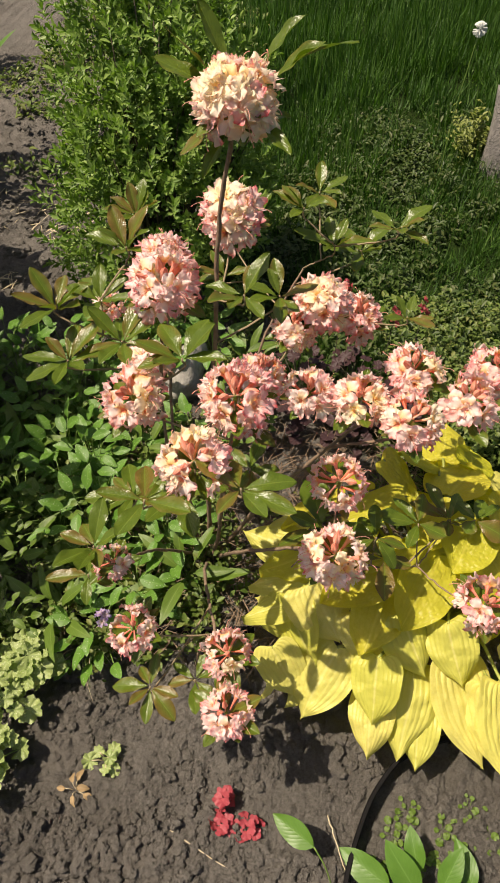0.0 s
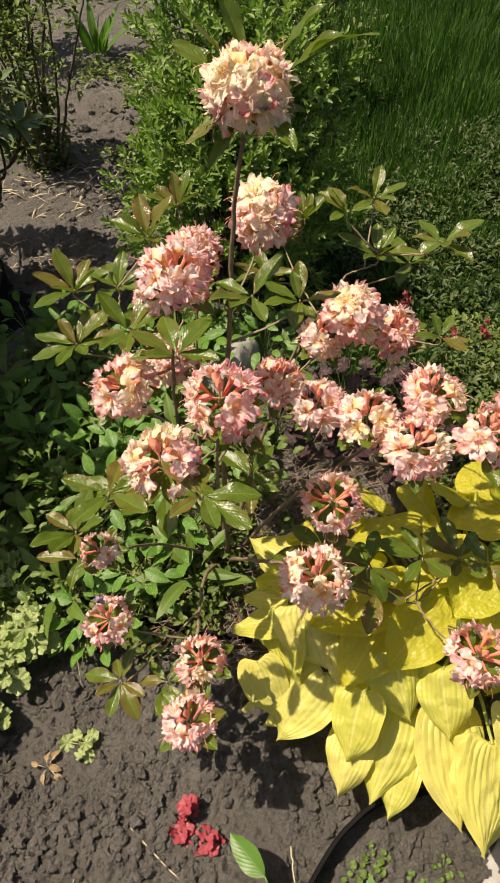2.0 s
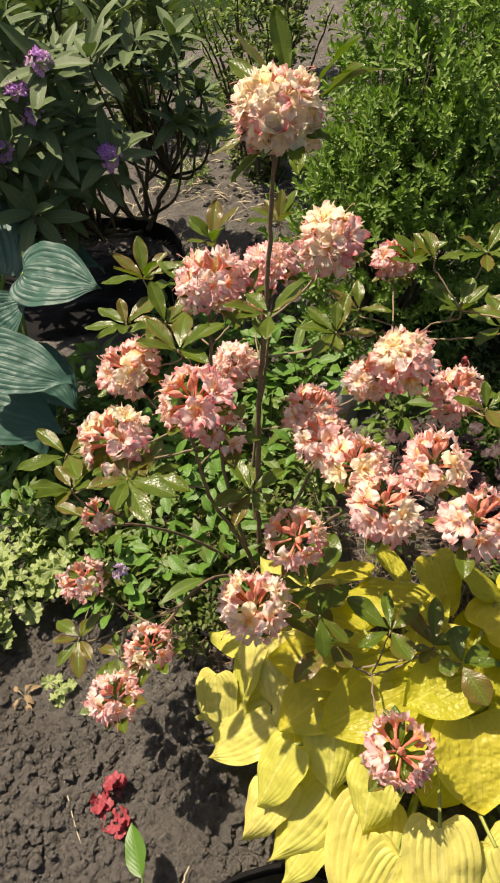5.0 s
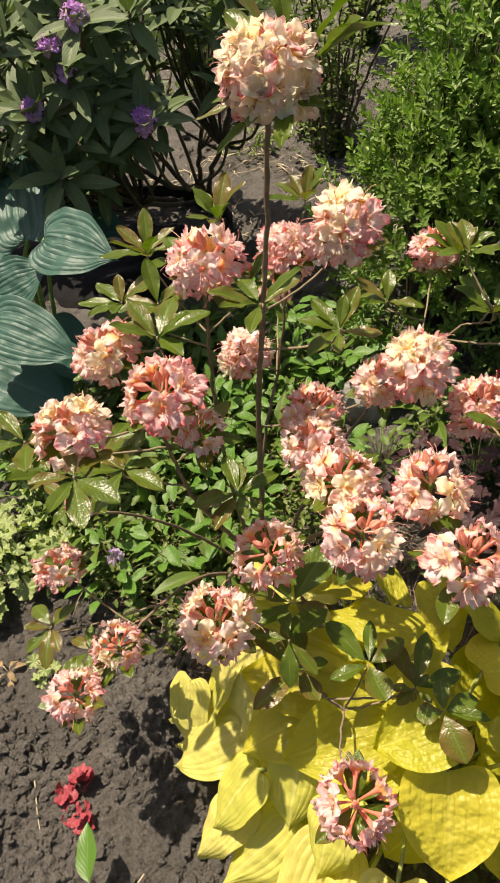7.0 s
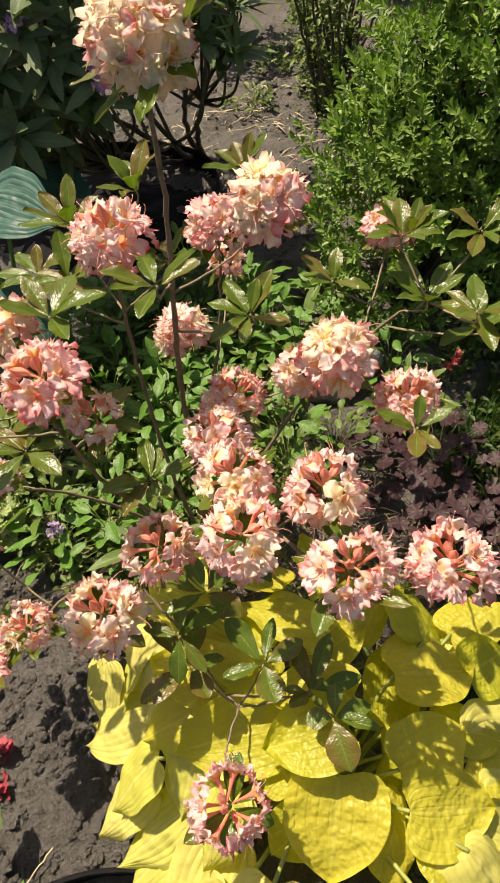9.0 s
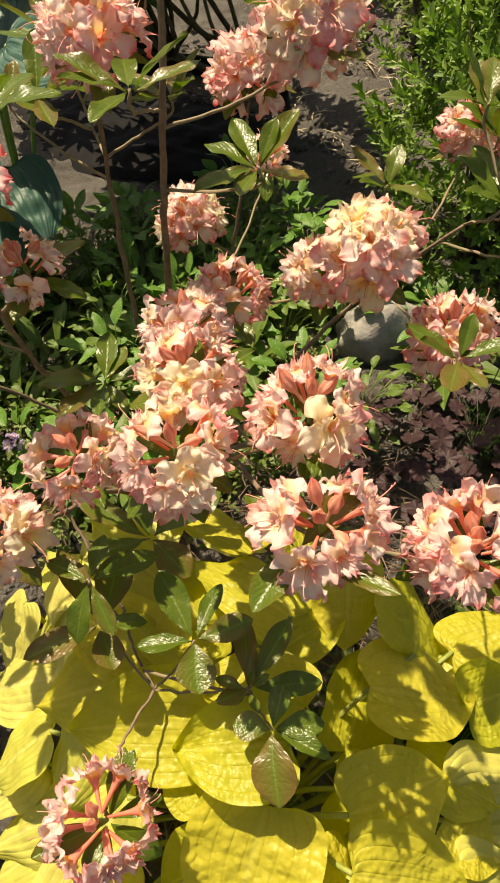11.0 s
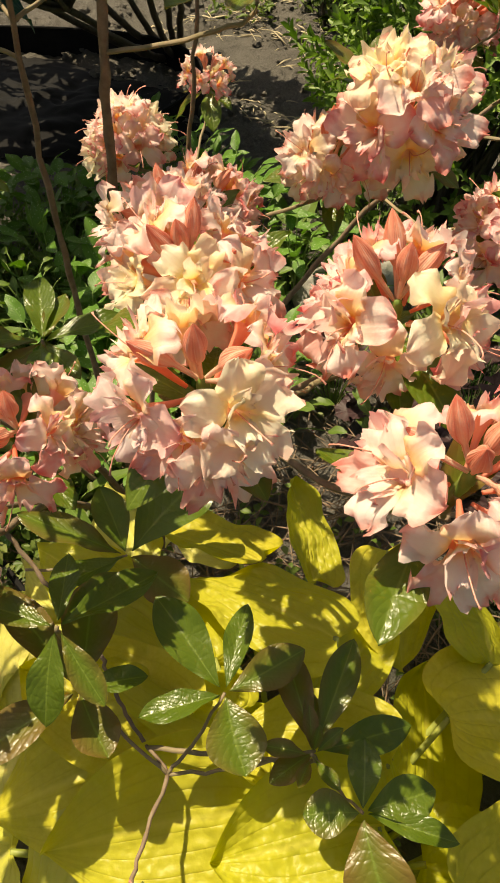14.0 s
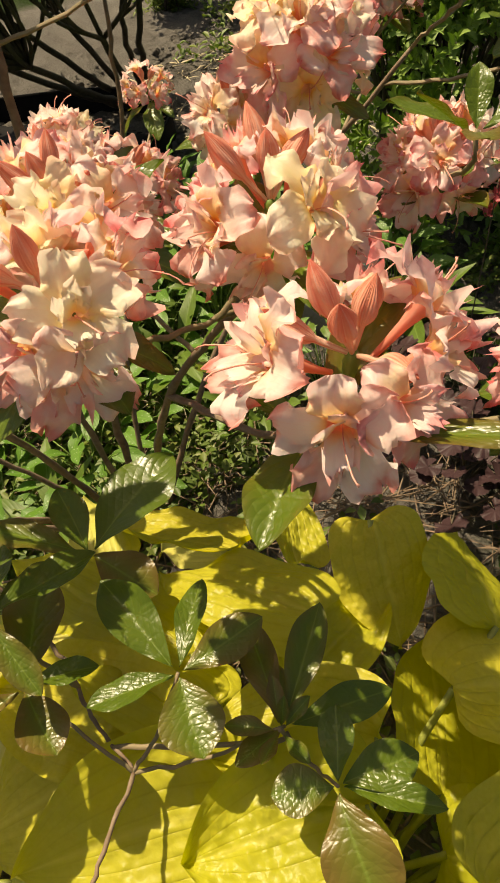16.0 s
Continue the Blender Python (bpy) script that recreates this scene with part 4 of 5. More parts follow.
# ---------------------------------------------------------------- golden hosta
def hosta_leaf(seed, material, length, width, droop, wave, cup, kind="heart"):
    v, f, u = leaf_shape(length, width, 38, 34, kind, 0.07, droop, wave, 0.0, 0.26, cup, seed, 0.10 * math.sin(seed * 2.3))
    a, b = (u[:, 0] - 0.5) * 2, u[:, 1]
    v[:, 2] += 0.018 * width * np.abs(np.sin(np.pi * 4.5 * a)) ** 0.7 * (1 - b) ** 0.4 * np.minimum(1, b * 8)
    v[:, 2] += 0.012 * width * wavy(v[:, 0] + 3, v[:, 1] + 3 + seed, 44, 0.060) * (1 - np.abs(a) ** 3)
    v[:, 2] += 0.028 * width * wavy(v[:, 0] + 5, v[:, 1] + 5 + seed, 45, 0.13)
    return mesh("leaf", v, f, material, u)


GOLD = [hosta_leaf(i, PALE_HOSTA_LEAF, 1.0, 0.72 + 0.05 * (i % 3), 0.02 + 0.06 * (i % 4), 0.040 + 0.020 * (i % 2), (0.10, 0.16, 0.05, 0.20)[i % 4]) for i in range(9)]
ROUND = [hosta_leaf(30 + i, HOSTA_LEAF, 1.0, 0.72 + 0.05 * (i % 3), 0.04 + 0.05 * (i % 3), 0.030 + 0.015 * (i % 2), (-0.10, 0.06, 0.12, -0.06)[i % 4], "round") for i in range(9)]
HOSTA_AT = Vector((0.40, 0.68, 0.0))
hosta = thing("golden_hosta", HOSTA_AT, "large clump of chartreuse-yellow hosta with ribbed heart-shaped leaves", "hosta")


def on_dome(az, r):
    """A place on the rounded leaf mound."""
    a = radians(az)
    return HOSTA_AT + Vector((math.cos(a) * r, math.sin(a) * r, max(0.09, 0.27 - 0.13 * (r / 0.36) ** 2)))


def place_gold(rows, lift, start):
    for i, (az0, r0, az1, r1, wide) in enumerate(rows):
        p, q = on_dome(az0, r0), on_dome(az1, r1)
        d = q - p
        if d.length < 0.13:
            p = q - d.normalized() * 0.13
            d = q - p
        mid = (p + q) / 2 - HOSTA_AT
        n = Vector((mid.x, mid.y, 0.26))
        step = lift + 0.014 * math.sin(i * 2.1)
        p = p + Vector((0, 0, 0.022 + step))
        d = q + Vector((0, 0, 0.6 * step)) - p
        ratio = 0.92 * wide / d.length / 0.72
        me = GOLD[(i + start) % 9]
        n = n.normalized() + Vector((0.32 * math.sin(i * 3.7 + start), 0.32 * math.cos(i * 5.1 + start), 0.1))
        stalk_end = p
        mid2 = HOSTA_AT.lerp(stalk_end, 0.45) + Vector((0, 0, 0.55 * stalk_end.z))
        foot = HOSTA_AT + Vector((0.02 * math.cos(i * 2.4), 0.02 * math.sin(i * 2.4), -0.01))
        line = bend([foot, Vector((mid2.x, mid2.y, min(mid2.z, stalk_end.z * 0.8))), stalk_end], 6)
        v, f, u = tube(line, np.linspace(0.0045, 0.003, len(line)), 6)
        stalk = part("petiole", mesh("petiole", v, f, PETIOLE, u), hosta)
        part("leaf", me, stalk, facing(p, d + Vector((0, 0, 0.12 * d.length)), n, 1.0) @ Matrix.Diagonal((d.length * 1.06 * ratio, d.length * 1.06, d.length, 1)))


OUTER = [(-155, 0.370, -148, 0.445, 0.080), (155, 0.370, 164, 0.470, 0.100), (-169, 0.310, -176, 0.425, 0.108), (-162, 0.310, -169, 0.440, 0.125), (-73, 0.225, -76, 0.360, 0.105)]
MIDDLE = [(95, 0.320, 93, 0.470, 0.100), (-60, 0.180, -55, 0.320, 0.110),
          (-35, 0.200, -30, 0.340, 0.110), (0, 0.220, -5, 0.350, 0.110), (22, 0.230, 18, 0.360, 0.110), (60, 0.240, 62, 0.380, 0.110), (40, 0.250, 40, 0.390, 0.110)]
FRONT = [(0.164, 0.507, 0.220, 0.108, 0.392, 0.140, 0.105), (0.240, 0.484, 0.252, 0.233, 0.388, 0.180, 0.098), (0.242, 0.448, 0.180, 0.234, 0.344, 0.110, 0.085),
         (0.315, 0.489, 0.200, 0.298, 0.353, 0.110, 0.096), (0.336, 0.444, 0.154, 0.330, 0.342, 0.090, 0.085), (0.392, 0.503, 0.220, 0.449, 0.364, 0.110, 0.116),
         (0.457, 0.469, 0.220, 0.494, 0.345, 0.110, 0.101), (0.271, 0.556, 0.298, 0.331, 0.469, 0.240, 0.103), (0.192, 0.552, 0.289, 0.263, 0.484, 0.220, 0.100),
         (0.050, 0.585, 0.268, 0.110, 0.473, 0.200, 0.100), (0.035, 0.493, 0.213, 0.092, 0.425, 0.140, 0.095), (0.364, 0.550, 0.296, 0.395, 0.462, 0.220, 0.090),
         (0.096, 0.591, 0.305, 0.162, 0.515, 0.240, 0.116)]
FLANK = [(0.112, 0.586, 0.262, -0.026, 0.551, 0.225, 0.085), (0.101, 0.639, 0.272, -0.021, 0.607, 0.245, 0.072), (0.067, 0.687, 0.272, -0.052, 0.723, 0.25, 0.085),
         (0.133, 0.498, 0.181, 0.075, 0.421, 0.110, 0.092)]
CREST = [(0.22, 0.706, 0.31, 0.006, 0.63, 0.275, 0.1), (0.272, 0.688, 0.325, 0.132, 0.631, 0.3, 0.095), (0.261, 0.646, 0.32, 0.129, 0.564, 0.285, 0.11),
         (0.411, 0.725, 0.372, 0.362, 0.621, 0.36, 0.1), (0.442, 0.681, 0.33, 0.524, 0.599, 0.27, 0.125), (0.488, 0.755, 0.318, 0.501, 0.867, 0.29, 0.115), (0.38, 0.855, 0.285, 0.441, 0.964, 0.25, 0.13), (0.366, 0.934, 0.27, 0.282, 1.002, 0.255, 0.125), (0.381, 0.989, 0.25, 0.395, 1.107, 0.225, 0.1),
         (0.234, 0.909, 0.325, 0.317, 0.867, 0.262, 0.095), (0.278, 0.799, 0.345, 0.142, 0.736, 0.322, 0.085), (0.159, 0.804, 0.3, 0.035, 0.733, 0.27, 0.095), (0.202, 0.841, 0.285, 0.099, 0.898, 0.292, 0.06), (0.384, 0.762, 0.358, 0.296, 0.672, 0.338, 0.088),
         (0.346, 0.669, 0.335, 0.278, 0.525, 0.3, 0.125), (0.533, 0.734, 0.3, 0.598, 0.829, 0.265, 0.112), (0.492, 0.715, 0.285, 0.589, 0.673, 0.235, 0.075), (0.573, 0.739, 0.27, 0.663, 0.756, 0.23, 0.09), (0.469, 0.86, 0.26, 0.544, 0.93, 0.235, 0.085),
         (0.259, 0.64, 0.315, 0.218, 0.487, 0.275, 0.105), (0.409, 0.625, 0.3, 0.345, 0.623, 0.3, 0.075), (0.294, 0.763, 0.3, 0.281, 0.874, 0.27, 0.07), (0.447, 0.957, 0.25, 0.454, 1.039, 0.23, 0.09), (0.534, 0.857, 0.26, 0.591, 0.891, 0.235, 0.09),
         (0.420, 0.800, 0.235, 0.330, 0.900, 0.215, 0.1), (0.450, 0.770, 0.235, 0.520, 0.830, 0.215, 0.095), (0.380, 0.720, 0.270, 0.250, 0.700, 0.250, 0.1),
         (0.454, 0.629, 0.265, 0.455, 0.555, 0.24, 0.09)]


def lay_gold(rows, start, shapes=GOLD, lean=0.0):
    """Leaves given by stalk end, tip and width; lean turns their faces to the east."""
    for i, (x, y, z, a, b, c, wide) in enumerate(rows):
        p, q = Vector((x, y, z)), Vector((a, b, c))
        d = q - p
        foot = HOSTA_AT + Vector((0.02 * math.cos(i * 2.4), 0.02 * math.sin(i * 2.4), -0.01))
        line = bend([foot, foot.lerp(p, 0.6) + Vector((0, 0, 0.16 * p.z)), p], 6)
        v, f, u = tube(line, np.linspace(0.0045, 0.003, len(line)), 6)
        stalk = part("petiole", mesh("petiole", v, f, PETIOLE, u), hosta)
        out = (p + q) / 2 - HOSTA_AT
        n = Vector((0.5 * out.x, 0.5 * out.y, 0.26)).normalized() + Vector((lean, 0.3 * lean, 0)) + Vector((0.32 * math.sin(i * 3.7 + start), 0.32 * math.cos(i * 5.1 + start), 0.1))
        part("leaf", shapes[(i * 4 + start) % 9], stalk, facing(p, d + Vector((0, 0, 0.10 * d.length)), n) @ Matrix.Diagonal((1.02 * wide / 0.72, d.length * 1.06, d.length, 1)))


place_gold(OUTER, 0.0, 0)
place_gold(MIDDLE, 0.030, 3)
lay_gold(FRONT, 2)
lay_gold(FLANK, 6)
lay_gold(CREST, 1, ROUND, 0.28)


# ---------------------------------------------------------------- boxwood
def small_leaf(length, width, fold=0.3):
    """A six-point folded leaflet for joined foliage."""
    v = np.array([(0, 0, 0), (-width / 2, length * 0.5, fold * width), (0, length * 0.5, 0), (width / 2, length * 0.5, fold * width), (0, length, -0.1 * length),
                  (-width * 0.33, length * 0.82, fold * width * 0.6), (width * 0.33, length * 0.82, fold * width * 0.6)])
    f = [[0, 2, 1], [0, 3, 2], [1, 2, 4, 5], [2, 3, 6, 4]]
    u = np.stack([v[:, 0] / width + 0.5, v[:, 1] / length], 1)
    return v, f, u


def build_boxwood():
    rng = np.random.default_rng(31)
    at = Vector((-0.50, 1.84, 0))
    shrub = thing("boxwood_shrub", at, "dense bright-green boxwood bush with small glossy oval leaves", "shrub")
    lobes = ((Vector((-0.49, 1.83, 0.34)), Vector((0.32, 0.32, 0.43)), 780), (Vector((-0.57, 2.00, 0.64)), Vector((0.24, 0.26, 0.42)), 430), (Vector((-0.40, 1.95, 0.56)), Vector((0.23, 0.26, 0.40)), 390))
    poses, wood = [], []
    for c, r, n in lobes:
        for i in range(n):
            e = Vector(rng.normal(0, 1, 3)).normalized()
            if e.z < -0.75:
                e.z *= -0.5
            bump = 1 + 0.26 * noise.noise(e * 2.6 + c * 3) + 0.16 * noise.noise(e * 6 + c)
            depth = 1.0 if i % 4 else rng.uniform(0.6, 0.92)
            p = c + Vector((e.x * r.x, e.y * r.y, e.z * r.z)) * bump * depth
            if p.z < 0.04:
                p.z = rng.uniform(0.04, 0.2)
            d = (e + Vector((0, 0, 0.7)) + Vector(rng.normal(0, 0.35, 3))).normalized()
            span = rng.uniform(0.045, 0.085)
            side = d.orthogonal().normalized()
            for k in range(13):
                t = k / 12
                a = k * 2.4 + i
                out = Matrix.Rotation(a, 3, d) @ side
                dd = out * (0.95 - 0.55 * t) + d * (0.35 + 0.6 * t)
                poses.append(np_pose(p + d * span * (t - 0.6), dd, d, rng.uniform(0.75, 1.25)))
        for i in range(26):
            e = Vector(rng.normal(0, 1, 3)).normalized()
            e.z = abs(e.z)
            end = c + Vector((e.x * r.x, e.y * r.y, e.z * r.z)) * 0.9
            root = at + Vector(rng.normal(0, 0.03, 3)) * Vector((1, 1, 0)).length
            root.z = -0.02
            wood.append(bend([root, root.lerp(end, 0.45) + Vector((0, 0, 0.06)), end], 5))
    v, f, u = scatter(small_leaf(0.028, 0.0112), poses)
    part("crown", mesh("crown", v, f, BOX_LEAF, u), shrub)
    for w in wood:
        v, f, u = tube(w, np.linspace(0.006, 0.0015, len(w)), 5)
        part("branch", mesh("branch", v, f, DARK_CANE, u), shrub)


build_boxwood()


# ---------------------------------------------------------------- rhododendron
def build_rhododendron():
    rng = np.random.default_rng(41)
    at = Vector((-1.84, 1.86, 0))
    shrub = thing("rhododendron", at, "evergreen rhododendron with long dull-green leaves and purple flower clusters", "shrub")
    leaves = []
    for i in range(4):
        v, f, u = leaf_shape(0.122, 0.036, 6, 10, "oval", 0.30, 0.06 + 0.06 * i, 0.02, seed=i)
        leaves.append(mesh("leaf", v, f, RHODO_LEAF, u))
    blooms = [floret_mesh(60 + i, PURPLE, 1.0) for i in range(3)]
    tips = []
    while len(tips) < 62:
        e = Vector((rng.normal(0, 1), rng.normal(0, 1), rng.uniform(-0.15, 1))).normalized()
        p = Vector((-1.30, 1.32, 0.60)) + Vector((e.x * 0.44, e.y * 0.40, e.z * 0.48)) * rng.uniform(0.75, 1.05)
        if p.x < -1.02 and all((p - q).length > 0.084 for q in tips):
            tips.append(p)
    while len(tips) < 92:
        e = Vector((rng.normal(0, 1), rng.normal(0, 1), rng.uniform(-0.3, 1))).normalized()
        p = Vector((-1.66, 1.60, 0.70)) + Vector((e.x * 0.42, e.y * 0.34, e.z * 0.50)) * rng.uniform(0.75, 1.05)
        if all((p - q).length > 0.092 for q in tips):
            tips.append(p)
    while len(tips) < 118:
        p = Vector((-1.08, 1.06, 0.80)) + Vector((rng.uniform(-0.26, 0.14), rng.uniform(-0.24, 0.24), rng.uniform(-0.16, 0.18)))
        if all((p - q).length > 0.068 for q in tips):
            tips.append(p)
    # extra tips added on the sun side to cast shade on the black sheet
    while len(tips) < 140:
        e = Vector((rng.normal(0, 1), rng.normal(0, 1), rng.uniform(-0.3, 1))).normalized()
        p = Vector((-1.95, 1.24, 0.58)) + Vector((e.x * 0.40, e.y * 0.40, e.z * 0.26)) * rng.uniform(0.5, 1.05)
        if all((p - q).length > 0.085 for q in tips):
            tips.append(p)
    flowers = [Vector((-0.92, 1.15, 0.75)), Vector((-1.02, 1.09, 0.97)), Vector((-1.04, 1.02, 0.92)), Vector((-1.04, 0.94, 0.81)), Vector((-1.01, 1.03, 0.87))]
    nodes = []
    for i in range(7):
        node = Vector((-1.42, 1.44, 0.40)) + Vector((0.24 * math.cos(i * 0.9), 0.22 * math.sin(i * 0.9), 0.05 * math.sin(i * 2.0)))
        line = bend([at + Vector((0.04 * math.cos(i), 0.04 * math.sin(i), -0.02)), at.lerp(node, 0.5) + Vector((0, 0, -0.03)), node], 6, 0.003, i)
        v, f, u = tube(line, np.linspace(0.013, 0.008, len(line)), 7)
        part("limb", mesh("limb", v, f, DARK_CANE, u), shrub)
        nodes.append(node)
    for i, p in enumerate(tips + flowers):
        root = min(nodes, key=lambda q: (q - p).length)
        line = bend([root, root.lerp(p, 0.5) + Vector((rng.normal(0, 0.04), rng.normal(0, 0.04), -0.06)), p - Vector((0, 0, 0.05)), p], 5)
        v, f, u = tube(line, np.linspace(0.006, 0.0028, len(line)), 6)
        twig = part("branch", mesh("branch", v, f, DARK_CANE, u), shrub)
        axis = (p - Vector((-1.36, 1.40, 0.45))).normalized() + Vector((0, 0, 0.9))
        axis.normalize()
        side = axis.orthogonal().normalized()
        for k in range(11 if i < 140 else 8):
            out = Matrix.Rotation(k * 2.399 + i, 3, axis) @ side
            el = radians(rng.uniform(-15, 62))
            part("leaf", leaves[int(rng.integers(0, 4))], twig, facing(p - axis * 0.003 * k, out * math.cos(el) + axis * math.sin(el), axis, rng.uniform(0.75, 1.1)))
        if i >= 140:
            for k in range(12 if i == 140 else 6):
                polar = radians(rng.uniform(10, 80))
                d = (Matrix.Rotation(k * 2.399, 3, axis) @ side) * math.sin(polar) + axis * math.cos(polar)
                part("floret", blooms[k % 3], twig, Matrix.Translation(p + d * 0.004) @ d.to_track_quat("Z", "Y").to_matrix().to_4x4() @ Matrix.Scale(0.62, 4), "purple floret" if k == 0 else "")


build_rhododendron()


# ---------------------------------------------------------------- blue hosta
def build_blue_hosta():
    at = Vector((-1.00, 0.74, 0))
    plant = thing("blue_hosta", at, "large blue-green hosta with broad ribbed waxy leaves", "hosta")
    big = [hosta_leaf(90 + i, BLUE_LEAF, 1.0, 0.74, 0.10 + 0.08 * i, 0.03, 0.0) for i in range(4)]

    def leaf(base, tip, wide, n, k):
        p, q = Vector(base), Vector(tip)
        line = bend([at + Vector((0.02 * k, 0, -0.01)), at.lerp(p, 0.5) + Vector((0, 0, p.z * 0.3)), p], 6)
        v, f, u = tube(line, np.linspace(0.007, 0.005, len(line)), 7)
        stalk = part("petiole", mesh("petiole", v, f, GREEN_STALK, u), plant)
        d = q - p
        part("leaf", big[k % 4], stalk, facing(p, d, n, 1.0) @ Matrix.Diagonal((wide / 0.74, d.length, d.length, 1)))

    leaf((-0.860, 0.800, 0.615), (-0.655, 0.862, 0.635), 0.165, (0.25, -0.55, 1), 0)
    leaf((-1.130, 0.940, 0.500), (-0.950, 1.066, 0.500), 0.20, (0.0, -0.1, 1), 1)
    leaf((-0.960, 0.790, 0.580), (-1.180, 0.910, 0.740), 0.20, (0.7, -0.5, 0.6), 2)
    leaf((-0.790, 0.600, 0.520), (-0.585, 0.672, 0.530), 0.150, (0.2, -0.5, 1), 3)
    leaf((-0.840, 0.520, 0.420), (-0.610, 0.645, 0.370), 0.20, (0.3, -0.2, 1), 0)
    leaf((-0.900, 0.660, 0.520), (-0.820, 0.760, 0.580), 0.14, (0.5, -0.6, 0.7), 1)
    leaf((-1.050, 0.700, 0.500), (-1.250, 0.580, 0.450), 0.20, (0, 0, 1), 2)
    leaf((-0.980, 0.620, 0.360), (-0.950, 0.400, 0.260), 0.18, (0, 0, 1), 3)
    leaf((-0.920, 0.740, 0.360), (-0.740, 0.760, 0.280), 0.17, (0.2, 0, 1), 1)
    leaf((-0.950, 0.700, 0.300), (-0.740, 0.620, 0.240), 0.17, (0, 0, 1), 3)


build_blue_hosta()


# ---------------------------------------------------------------- low plants
def plant_of(name, at, label, category, leaves, n, material, rng, spread, tall, stalk=0.0011, group="", low=-10, high=45, size=(0.8, 1.15)):
    """A low plant: stalks from one crown, each with a leaf blade as its part."""
    ob = thing(name, at, label, category, group)
    at = Vector(at)
    for i in range(n):
        a = i * 2.399 + rng.normal(0, 0.25)
        k = math.sqrt((i + 0.6) / n)
        r = spread * k * rng.uniform(0.8, 1.1)
        p = at + Vector((math.cos(a) * r, math.sin(a) * r, tall * (1.08 - 0.55 * k * k) * rng.uniform(0.8, 1.1)))
        v, f, u = tube(bend([at + Vector((0, 0, -0.01)), at.lerp(p, 0.5) + Vector((0, 0, 0.25 * p.z)), p], 3), stalk, 4)
        stem = part("stalk", mesh("stalk", v, f, material, u), ob)
        e = radians(rng.uniform(low, high))
        d = Vector((math.cos(a) * math.cos(e), math.sin(a) * math.cos(e), math.sin(e)))
        part("leaf", leaves[int(rng.integers(0, len(leaves)))], stem, facing(p, d, Vector((-0.25, -0.25, 1)) + Vector(rng.normal(0, 0.2, 3)), rng.uniform(*size)))
    return ob


def blades(material, length, width, kind, count, seed, **more):
    out = []
    for i in range(count):
        v, f, u = leaf_shape(length, width, 6, 9, kind, seed=seed + i, **more)
        out.append(mesh("leaf", v, f, material, u))
    return out


LUNG = blades(LUNG_LEAF, 0.058, 0.028, "oval", 3, 200, fold=0.2, droop=0.2, wave=0.05)
HERB = blades(HERB_LEAF, 0.033, 0.018, "oval", 4, 210, fold=0.25, droop=0.2, wave=0.06)
LONG = blades(HERB_LEAF, 0.110, 0.032, "oval", 3, 220, fold=0.3, droop=0.3, wave=0.05)
BROAD = blades(BROAD_LEAF, 0.095, 0.046, "oval", 3, 230, fold=0.22, droop=0.15, wave=0.04)


def lobed(material, size, count, seed, lobes=7, scallop=0.18, cup=0.25):
    out = []
    for i in range(count):
        v, f, u = lobed_shape(size, lobes, 4, seed + i, scallop, cup)
        out.append(mesh("leaf", v, f, material, u))
    return out


LIME = lobed(LIME_LEAF, 0.042, 5, 300, 7, 0.26, 0.34)
DARK = lobed(DARK_LEAF, 0.038, 4, 310, 7, 0.14, 0.13)
REDS = lobed(RED_LEAF, 0.019, 3, 320, 5, 0.4)
SORREL = lobed(HERB_LEAF, 0.030, 3, 330, 5, 0.1)


